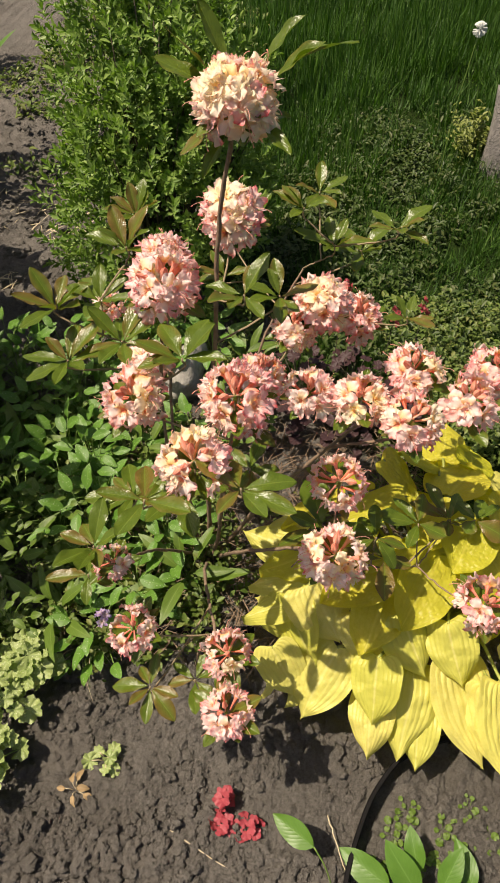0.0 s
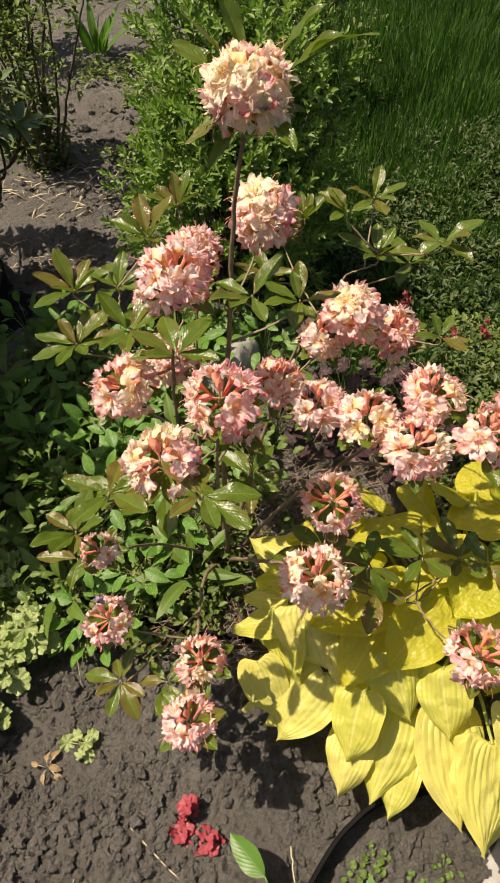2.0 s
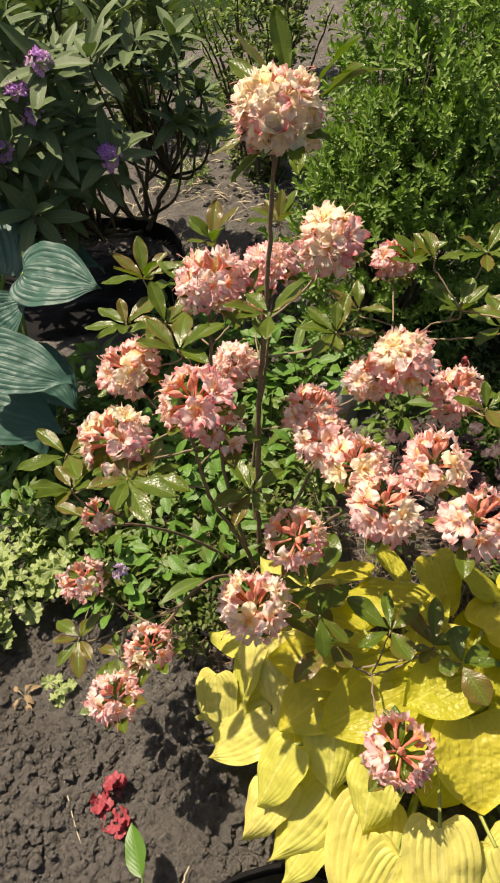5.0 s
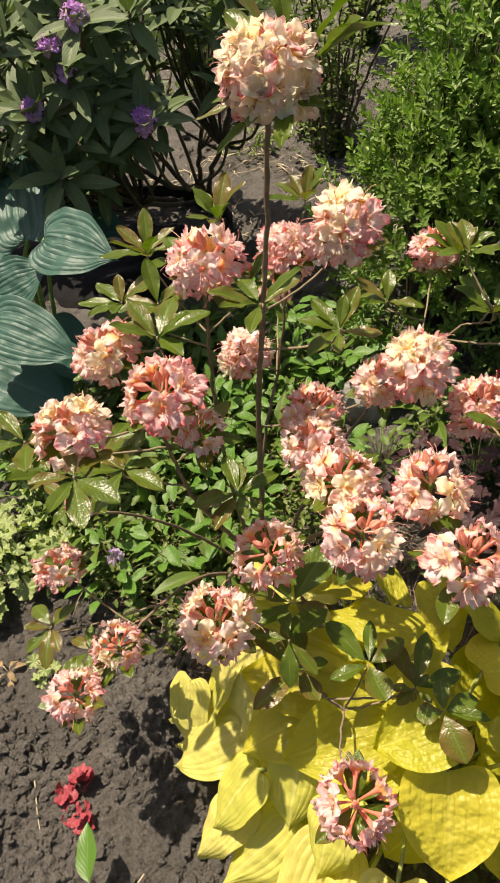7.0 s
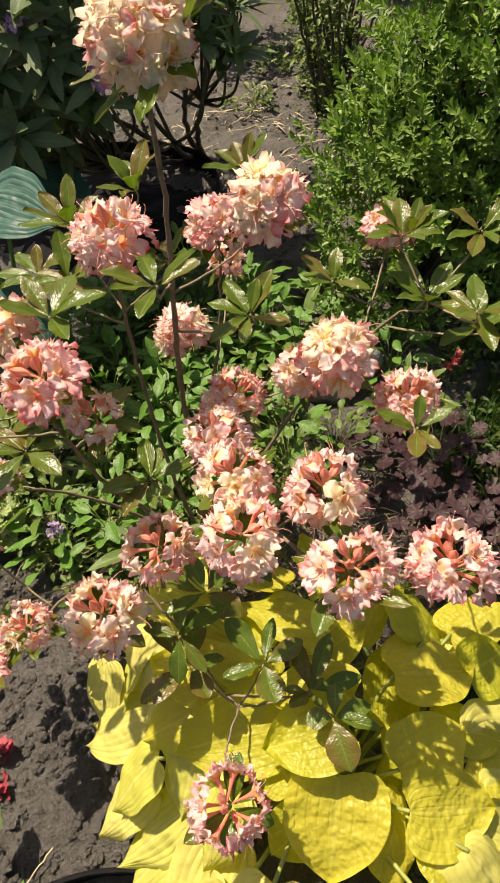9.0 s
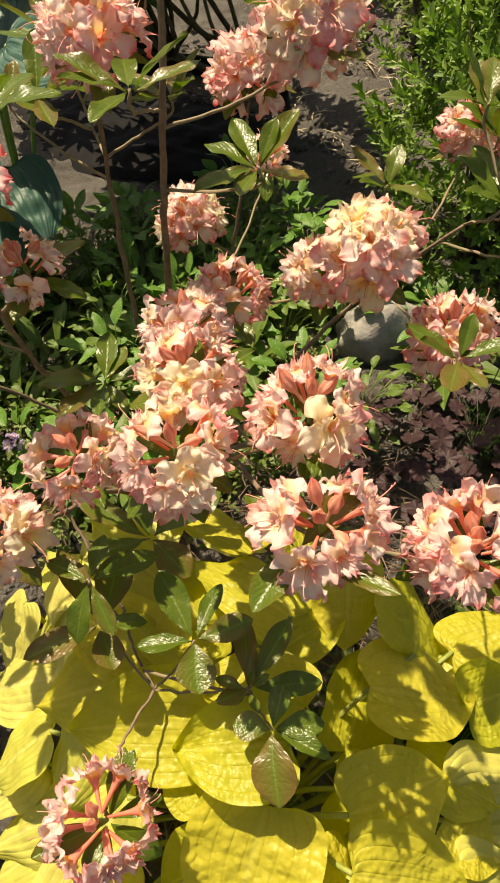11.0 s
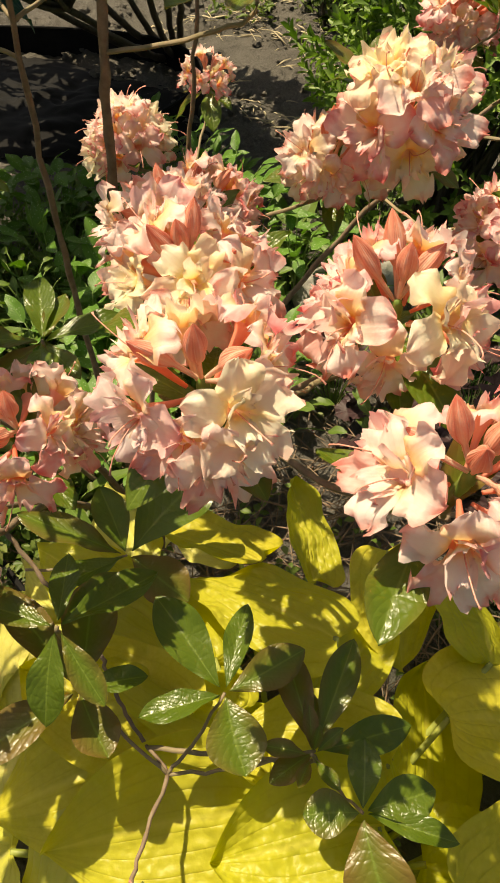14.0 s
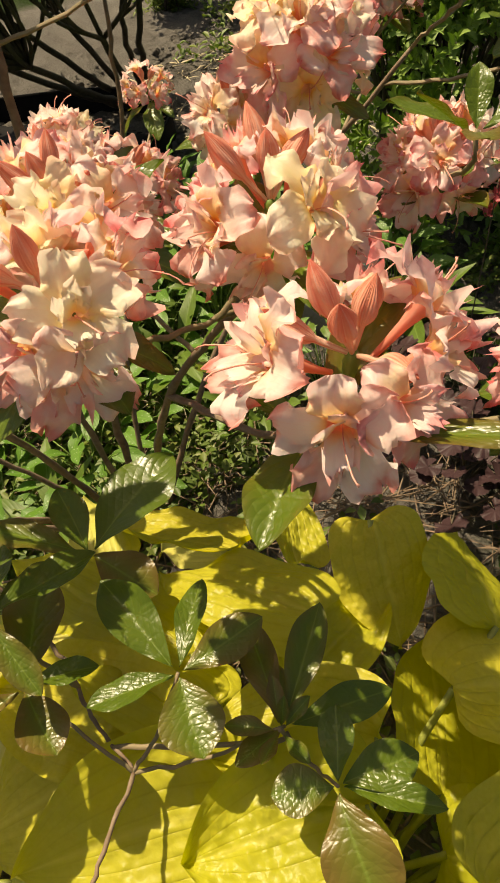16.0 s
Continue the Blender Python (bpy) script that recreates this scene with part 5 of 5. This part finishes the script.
def build_low_plants():
    rng = np.random.default_rng(51)
    taken = []
    tries = 0
    while len(taken) < 46 and tries < 4000:
        tries += 1
        x, y = rng.uniform(-1.05, 0.10), rng.uniform(0.50, 1.62)
        if y < 0.62 and x > -0.36 or (x + 0.9) ** 2 + (y - 1.9) ** 2 < 0.2 or y - 1.25 > (x + 0.95) * -0.2 + 0.42:
            continue
        if x < -0.62 and y > 1.3 or x > -0.14 or (x > -0.48 and 0.60 < y < 1.12 and rng.random() < 0.8):
            continue
        if (x + 0.31) ** 2 + (y - 1.33) ** 2 < 0.032 or any((x - a) ** 2 + (y - b) ** 2 < 0.105 ** 2 for a, b in taken):
            continue
        taken.append((x, y))
        k = rng.random()
        at = (x, y, 0.0)
        front = 0.8 if y < 0.75 else 1.0
        if k < 0.42:
            plant_of("lungwort", at, "lungwort with oval green leaves spotted white", "plant", LUNG, 22, GREEN_STALK, rng, 0.10, 0.15 * front, group="lungworts under the azalea")
        elif k < 0.78:
            plant_of("herb", at, "leafy green ground-cover herb growing under the azalea", "plant", HERB, 30, GREEN_STALK, rng, 0.10, 0.17 * front, group="green herbs under the azalea")
        else:
            plant_of("dock", at, "dock-like weed with long wavy green leaves", "plant", LONG, 9, GREEN_STALK, rng, 0.06, 0.10, group="docks among the herbs", low=5, high=60)
    tries = 0
    more = []
    while len(more) < 15 and tries < 2000:
        tries += 1
        x, y = rng.uniform(-1.02, -0.42), rng.uniform(0.62, 1.38)
        if any((x - a) ** 2 + (y - b) ** 2 < 0.082 ** 2 for a, b in taken + more):
            continue
        more.append((x, y))
        plant_of("lungwort", (x, y, 0.0), "lungwort with oval green leaves spotted white", "plant", LUNG, 20, GREEN_STALK, rng, 0.10, 0.19, group="lungworts under the azalea", high=60)
    for x, y, r, t in ((-0.56, 0.36, 0.10, 0.13), (-0.52, 0.25, 0.07, 0.10), (-0.63, 0.47, 0.11, 0.13), (-0.50, 0.44, 0.06, 0.12)):
        plant_of("coral_bells", (x, y, 0), "pale lime-green coral bells with scalloped leaves", "plant", LIME, 24, GREEN_STALK, rng, r * 1.08, t, group="lime coral bells", low=-38, high=32, size=(0.6, 1.15))
    for x, y in ((0.00, 1.40), (0.12, 1.24), (-0.08, 1.27), (0.17, 1.42), (0.24, 1.28)):
        plant_of("coral_bells", (x, y, 0), "dark purple coral bells with crinkled silvery leaves", "plant", DARK, 24, DARK_CANE, rng, 0.125, 0.11, group="purple coral bells", low=-20, high=25)
    plant_of("coral_bells_seedling", (-0.030, 0.245, 0), "upright seedling with crimson lobed leaves on bare soil", "plant", REDS, 9, RED_LEAF, rng, 0.016, 0.062, low=-10, high=70, group="crimson seedlings")
    plant_of("coral_bells_seedling", (-0.028, 0.205, 0), "small seedling with crimson lobed leaves on bare soil", "plant", REDS, 7, RED_LEAF, rng, 0.018, 0.030, low=-10, high=50, group="crimson seedlings")
    plant_of("coral_bells_seedling", (0.022, 0.205, 0), "low seedling with coral-red lobed leaves on bare soil", "plant", REDS, 9, RED_LEAF, rng, 0.026, 0.030, low=-10, high=50, group="crimson seedlings")
    plant_of("broadleaf_weed", (0.36, 0.115, 0), "young broad-leaved bright green plant in bare soil", "plant", BROAD, 11, GREEN_STALK, rng, 0.075, 0.085, 0.0018, low=0, high=55)
    plant_of("broadleaf_weed", (0.45, 0.14, 0), "young broad-leaved bright green plant beside the hosta", "plant", BROAD, 6, GREEN_STALK, rng, 0.06, 0.06, 0.0018, low=10, high=65)
    lone = thing("single_leaf", (0.20, 0.12, 0), "single upright bright green leaf on a thin stalk", "plant")
    v, f, u = tube(bend([(0.20, 0.12, -0.01), (0.175, 0.155, 0.07), (0.150, 0.180, 0.105)], 5), 0.0015, 5)
    part("stalk", mesh("stalk", v, f, GREEN_STALK, u), lone)
    part("leaf", BROAD[0], lone, facing((0.150, 0.180, 0.105), (-0.075, 0.035, 0.01), (-0.2, -0.4, 1), 0.95))
    for x, y in ((0.30, 0.235), (0.33, 0.28), (0.40, 0.26), (0.45, 0.30), (0.36, 0.20), (0.27, 0.17), (0.43, 0.22), (0.50, 0.25)):
        plant_of("clover_weed", (x, y, 0), "tiny round-leaved weed on bare soil", "plant", SORREL, 9, GREEN_STALK, rng, 0.028, 0.020, 0.0006, group="tiny weeds beside the hosta", low=-10, high=25, size=(0.22, 0.50))
    plant_of("dry_seedling", (-0.335, 0.225, 0), "withered brown seedling at the edge of the bed", "plant", blades(DRY_LEAF, 0.024, 0.013, "oval", 2, 240, fold=0.5, droop=0.5, wave=0.1), 6, STRAW, rng, 0.02, 0.035, low=-30, high=20)
    plant_of("dry_seedling", (-0.29, 0.29, 0), "pale half-withered seedling at the edge of the bed", "plant", LIME, 6, STRAW, rng, 0.03, 0.03, low=-30, high=20, size=(0.5, 0.8))


build_low_plants()


def build_weeds():
    """Carpets of small weeds and moss between the larger plants."""
    rng = np.random.default_rng(61)
    poses = []
    while len(poses) < 24000:
        x, y = rng.uniform(-1.05, 0.75), rng.uniform(0.46, 1.85)
        if y < 0.60 + 0.10 * math.sin(7 * x) and x > -0.35:
            continue
        if x < -0.62 and y > 1.25 or (y > 1.45 and x < -0.25) or (y > 1.08 and -0.16 < x < 0.26) or (x > -0.12 and y < 1.15 and rng.random() < 0.86):
            continue
        if (x + 0.33) ** 2 + (y - 1.36) ** 2 < 0.018 or wavy(np.array(x), np.array(y), 9, 0.09) < -0.35:
            continue
        c = Vector((x, y, 0.0))
        tall = rng.uniform(0.02, 0.10)
        for k in range(7):
            d = around(rng, -10, 50)
            q = c + Vector((rng.normal(0, 0.012), rng.normal(0, 0.012), tall * (k + 1) / 7 * rng.uniform(0.7, 1.2)))
            poses.append(np_pose(q, d, Vector((0, 0, 1)), rng.uniform(0.6, 1.5)))
    v, f, u = scatter(small_leaf(0.016, 0.009), poses)
    whole("ground_weeds", mesh("ground_weeds", v, f, WEED, u), "carpet of small-leaved green weeds under the shrubs", "weeds", kind="stuff")
    poses = []
    while len(poses) < 5200:
        x, y = rng.uniform(-2.9, -0.45), rng.uniform(1.9, 4.9)
        if wavy(np.array(x), np.array(y), 19, 0.32) < 0.12 + 0.5 * (y < 2.6):
            continue
        c = Vector((x, y, 0.0))
        for k in range(6):
            q = c + Vector((rng.normal(0, 0.02), rng.normal(0, 0.02), rng.uniform(0.01, 0.07)))
            poses.append(np_pose(q, around(rng, -5, 60), Vector((0, 0, 1)), rng.uniform(0.9, 2.4)))
    v, f, u = scatter(small_leaf(0.020, 0.010), poses)
    whole("bed_weeds", mesh("bed_weeds", v, f, WEED, u), "scattered small weeds on the bare soil bed", "weeds", kind="stuff")


build_weeds()


# ---------------------------------------------------------------- lawn
def build_grass():
    """Arching blades in uneven tufts, finer and shorter near the beds."""
    rng = np.random.default_rng(71)
    v = np.array([(-0.5, 0, 0), (0.5, 0, 0), (-0.46, 0.40, 0.02), (0.46, 0.40, 0.02), (-0.34, 0.74, -0.07), (0.34, 0.74, -0.07), (0, 1.0, -0.26)])
    shape = (v, [[0, 1, 3, 2], [2, 3, 5, 4], [4, 5, 6]], np.stack([v[:, 0] + 0.5, v[:, 1]], 1))
    n = 420000
    x, y = rng.uniform(-3.4, 3.4, n), 1.0 + 6.5 * rng.uniform(0, 1, n) ** 1.6
    tuft = wavy(x, y, 72, 0.10)
    keep = (lawn_amount(x, y) > rng.uniform(0.2, 0.9, n)) & (np.abs(x + 0.2) < 0.72 * y + 0.7) & (tuft + 0.45 > rng.uniform(-0.6, 0.7, n))
    x, y, tuft = x[keep][:118000], y[keep][:118000], tuft[keep][:118000]
    z = height(x, y)
    far = np.clip((y - 1.7) / 1.9, 0.0, 1.0)
    tall = (0.045 + 0.090 * far) * (1 + 0.85 * tuft + 0.45 * wavy(x, y, 74, 0.38)) * rng.uniform(0.5, 1.3, len(x))
    wide = rng.uniform(0.0016, 0.0036, len(x)) * (1 + 1.1 * far)
    a = rng.uniform(0, 6.2832, len(x)) + 1.2 * wavy(x, y, 77, 0.20)
    lean = rng.uniform(0.15, 1.7, len(x)) ** 1.2 * (1 + 0.6 * wavy(x, y, 73, 0.11))
    d = np.stack([np.cos(a) * lean, np.sin(a) * lean, np.ones(len(x))], 1)
    d /= np.linalg.norm(d, axis=1)[:, None]
    s = np.stack([-np.sin(a), np.cos(a), 0 * a], 1)
    nrm = np.cross(s, d)
    m = np.zeros((len(x), 4, 4))
    m[:, :3, 0], m[:, :3, 1], m[:, :3, 2] = s * wide[:, None], d * tall[:, None], nrm * tall[:, None] * rng.uniform(0.3, 1.6, len(x))[:, None]
    m[:, :3, 3] = np.stack([x, y, z - 0.004], 1)
    v, f, u = scatter(shape, m)
    whole("lawn_grass", mesh("lawn_grass", v, f, GRASS, u), "long uneven green lawn grass", "grass", kind="stuff")


build_grass()


def build_lawn_weeds():
    """Small leafy weeds mixed into the grass, and one paler clump."""
    rng = np.random.default_rng(75)
    poses = []
    while len(poses) < 16000:
        x, y = rng.uniform(-0.2, 1.3), rng.uniform(1.25, 3.3)
        if lawn_amount(np.array(x), np.array(y)) < 0.5 or wavy(np.array(x), np.array(y), 76, 0.13) < rng.uniform(-0.6, 0.5):
            continue
        c = Vector((x, y, 0.0))
        tall = rng.uniform(0.02, 0.11)
        for k in range(6):
            q = c + Vector((rng.normal(0, 0.015), rng.normal(0, 0.015), tall * (k + 1) / 6))
            poses.append(np_pose(q, around(rng, -10, 55), Vector((0, 0, 1)), rng.uniform(0.7, 1.9)))
    v, f, u = scatter(small_leaf(0.018, 0.008), poses)
    whole("lawn_weeds", mesh("lawn_weeds", v, f, LAWN_WEED, u), "small leafy weeds growing through the lawn", "weeds", kind="stuff")
    clump = thing("weed_clump", (0.62, 2.92, 0), "feathery yellow-green weed clump standing in the lawn", "plant")
    poses = []
    for i in range(46):
        d = around(rng, 35, 90)
        far = rng.uniform(0.12, 0.26)
        line = bend([(0.62, 2.92, -0.01), Vector((0.62, 2.92, 0)) + d * far * 0.5 + Vector((0, 0, 0.02)), Vector((0.62, 2.92, 0)) + d * far], 5)
        if i < 14:
            v, f, u = tube(line, np.linspace(0.002, 0.001, len(line)), 4)
            part("stalk", mesh("stalk", v, f, GREEN_STALK, u), clump)
        for k in range(16):
            q = Vector(line[int(rng.integers(3, len(line)))])
            poses.append(np_pose(q + Vector(rng.normal(0, 0.012, 3)), around(rng, -10, 60), Vector((0, 0, 1)), rng.uniform(0.8, 1.6)))
    v, f, u = scatter(small_leaf(0.022, 0.009), poses)
    part("foliage", mesh("foliage", v, f, sprig_material("pale_weed_leaf", (0.14, 0.18, 0.04), (0.28, 0.31, 0.09), 0.3, 0.5), u), clump)


build_lawn_weeds()


# ---------------------------------------------------------------- rose canes and other shrubs behind
def build_cane_shrub(at, n, tall, lean, leafy, seed, label):
    rng = np.random.default_rng(seed)
    at = Vector(at)
    shrub = thing("rose_bush", at, label, "shrub", "thin rose bushes in the bed")
    poses = []
    for i in range(n):
        a = i * 2.399 + rng.normal(0, 0.3)
        top = at + Vector((math.cos(a) * lean * rng.uniform(0.4, 1.0), math.sin(a) * lean * rng.uniform(0.4, 1.0), tall * rng.uniform(0.6, 1.05)))
        foot = at + Vector((rng.normal(0, 0.03), rng.normal(0, 0.03), -0.02))
        line = bend([foot, foot.lerp(top, 0.5) + Vector((rng.normal(0, 0.03), rng.normal(0, 0.03), 0.05)), top], 8, 0.004, seed + i)
        v, f, u = tube(line, np.linspace(0.0075, 0.0025, len(line)), 6)
        part("cane", mesh("cane", v, f, DARK_CANE, u), shrub)
        for k in range(leafy):
            t = rng.uniform(0.0, 1.0) ** (0.7 if k % 2 else 2.0)
            p = Vector(line[int(t * (len(line) - 1))])
            d = around(rng, -10, 50)
            stem = p + d * rng.uniform(0.02, 0.07)
            for j in range(5):
                poses.append(np_pose(stem + Vector(rng.normal(0, 0.018, 3)), around(rng, -20, 50), Vector((0, 0, 1)), rng.uniform(0.8, 1.5)))
    v, f, u = scatter(small_leaf(0.030, 0.017), poses)
    part("foliage", mesh("foliage", v, f, WEED, u), shrub)


build_cane_shrub((-1.86, 2.60, 0), 10, 0.85, 0.34, 16, 81, "rose bush with thin dark canes and few small leaves")
build_cane_shrub((-1.64, 2.50, 0), 11, 0.95, 0.42, 26, 86, "rose bush with thin dark canes, leafy near its foot")
build_cane_shrub((-0.72, 3.30, 0), 14, 1.15, 0.48, 50, 82, "leafy rose bush with thin dark canes behind the boxwood")
build_cane_shrub((-1.35, 4.10, 0), 12, 1.10, 0.45, 60, 83, "leafy dark green bush at the far edge of the bed")
build_cane_shrub((-2.60, 3.70, 0), 12, 1.10, 0.45, 60, 84, "leafy dark green bush at the far edge of the bed")
build_cane_shrub((-2.75, 2.60, 0), 10, 0.95, 0.40, 50, 85, "leafy rose bush standing behind the rhododendron")


def build_back_details():
    rng = np.random.default_rng(91)
    plant_of("iris_clump", (-2.05, 3.75, 0), "clump of broad upright light green leaves", "plant", blades(BROAD_LEAF, 0.24, 0.045, "oval", 3, 250, fold=0.3, droop=0.15), 12, GREEN_STALK, rng, 0.05, 0.05, low=45, high=80)
    # weathered trunk at the lawn's edge
    line = bend([(0.75, 2.86, -0.05), (0.76, 2.86, 0.18), (0.75, 2.88, 0.34)], 8)
    v, f, u = tube(line, np.linspace(0.11, 0.085, len(line)), 18)
    c = np.repeat(line, 19, axis=0)
    k = 1 + 0.10 * np.sin(u[:, 0] * 6.2832 * 7) + 0.06 * np.sin(u[:, 0] * 6.2832 * 3 + 4 * u[:, 1])
    v = c + (v - c) * k[:, None]
    whole("tree_stump", mesh("tree_stump", v, f, STUMP, u), "weathered grey tree stump standing in the grass", "stump")
    # dandelion clock
    clock = thing("dandelion", (0.469, 2.672, 0), "white dandelion seed head on a bare stalk", "flower")
    v, f, u = tube(bend([(0.469, 2.672, -0.01), (0.479, 2.672, 0.304), (0.509, 2.672, 0.609)], 6), 0.0022, 6)
    part("stalk", mesh("stalk", v, f, GREEN_STALK, u), clock)
    seeds = [(*tube([(0.509, 2.672, 0.609), Vector((0.509, 2.672, 0.609)) + around(rng, -90, 90) * 0.026], [0.0008, 0.0022], 4), 0) for i in range(140)]
    v, f, u, _ = join(seeds)
    part("seed_head", mesh("seed_head", v, f, plain_material("seed_fluff", (0.6, 0.62, 0.58), (0.75, 0.76, 0.72), 60, 0.8, 0.1), u), clock)
    # dry straw and mulch on the far bed, straws in front
    bits = []
    for i in range(420):
        x, y = rng.uniform(-2.1, -0.85), rng.uniform(1.75, 2.55)
        if wavy(np.array(x), np.array(y), 29, 0.2) < -0.25:
            continue
        p = Vector((x, y, float(height(np.array(x), np.array(y))) + 0.006))
        d = around(rng, -12, 25) * rng.uniform(0.012, 0.055)
        bits.append((*tube([p - d, p + Vector((0, 0, rng.uniform(0, 0.006))), p + d], [0.0006, rng.uniform(0.0012, 0.0040), 0.0006], 4), 0))
    v, f, u, _ = join(bits)
    whole("straw_mulch", mesh("straw_mulch", v, f, STRAW, u), "scattered dry straw and pale plant scraps on soil", "mulch", kind="stuff")
    for a, b, c in (((-0.145, 0.190, 0.012), (-0.06, 0.155, 0.018), (0.055, 0.115, 0.012)), ((0.175, 0.250, 0.014), (0.20, 0.19, 0.025), (0.235, 0.120, 0.014)), ((-0.21, 0.11, 0.012), (-0.195, 0.135, 0.016), (-0.19, 0.06, 0.012))):
        v, f, u = tube(bend([a, b, c], 8, 0.0006, 3), np.linspace(0.0014, 0.0008, 16), 5)
        whole("dry_stalk", mesh("dry_stalk", v, f, STRAW, u), "thin dry straw-coloured stalk lying on the soil", "stalk", "dry stalks on the soil")
    # litter under the azalea
    bits = []
    for i in range(1500):
        x, y = rng.uniform(-0.5, 0.40), rng.uniform(0.52, 1.25)
        p = Vector((x, y, rng.uniform(0.006, 0.05)))
        d = around(rng, -15, 30) * rng.uniform(0.02, 0.08)
        bits.append((*tube([p - d, p + Vector((0, 0, 0.004)), p + d], [0.0006, rng.uniform(0.0008, 0.0018), 0.0005], 4), 0))
    v, f, u, _ = join(bits)
    whole("dead_twigs", mesh("dead_twigs", v, f, BARK, u), "litter of dry twigs under the azalea", "twigs", kind="stuff")
    # small lilac flowers and far pink coral-bell flowers
    v, f, u, t = join([petal(i * 1.2566, 0.014, 0.010, 0.7, 1.3, rng, 0.3, 0.5, 0.001, 0.0) for i in range(5)])
    me = mesh("floret", v, f, LILAC, u, True, t)
    flower = thing("lilac_flower", (-0.35, 0.547, 0), "small pale lilac flower on a thin stalk", "flower")
    v, f, u = tube(bend([(-0.35, 0.547, 0), (-0.345, 0.55, 0.08), (-0.35, 0.547, 0.144)], 5), 0.0011, 5)
    part("stalk", mesh("stalk", v, f, GREEN_STALK, u), flower)
    for i in range(5):
        part("floret", me, flower, Matrix.Translation(Vector((-0.35, 0.547, 0.142)) + Vector(rng.normal(0, 0.008, 3))) @ around(rng, 10, 90).to_track_quat("Z", "Y").to_matrix().to_4x4())
    bell = mesh("floret", *join([petal(i * 1.2566, 0.009, 0.007, 0.9, 0.9, rng, 0.0, 0.4, 0.002, 0.0, 4, 4) for i in range(5)])[:2], RED_LEAF)
    for x, y, z in ((0.02, 1.36, 0.42), (0.26, 1.42, 0.34), (0.34, 1.46, 0.34), (0.12, 1.50, 0.36)):
        spike = thing("coral_bell_flower", (x, y, 0), "thin spike of tiny crimson coral-bell flowers", "flower", "coral-bell flower spikes")
        v, f, u = tube(bend([(x - 0.02, y - 0.02, 0), (x - 0.01, y, z * 0.5), (x, y, z)], 6), 0.0010, 5)
        part("stalk", mesh("stalk", v, f, DARK_CANE, u), spike)
        for i in range(9):
            part("floret", bell, spike, Matrix.Translation((x + rng.normal(0, 0.008), y + rng.normal(0, 0.008), z - 0.006 * i)) @ around(rng, -20, 60).to_track_quat("Z", "Y").to_matrix().to_4x4())


build_back_details()


def build_sedge(x, y, seed):
    """A tuft of thin arching blades."""
    rng = np.random.default_rng(seed)
    tuft = thing("grass_tuft", (x, y, 0), "small tuft of thin arching grass blades under the azalea", "grass", "grass tufts under the azalea")
    for i in range(34):
        d = around(rng, 15, 80)
        far = rng.uniform(0.07, 0.16)
        foot = Vector((x + rng.normal(0, 0.010), y + rng.normal(0, 0.010), -0.005))
        tip = foot + Vector((d.x * far, d.y * far, max(0.012, d.z * far * 0.7)))
        line = bend([foot, foot.lerp(tip, 0.5) + Vector((0, 0, 0.035)), tip], 5)
        v, f, u = tube(line, np.linspace(0.0012, 0.0003, len(line)), 4)
        part("blade", mesh("blade", v, f, GREEN_STALK if i % 3 else STRAW, u), tuft)


build_sedge(-0.313, 0.993, 96)
build_sedge(-0.400, 0.535, 97)
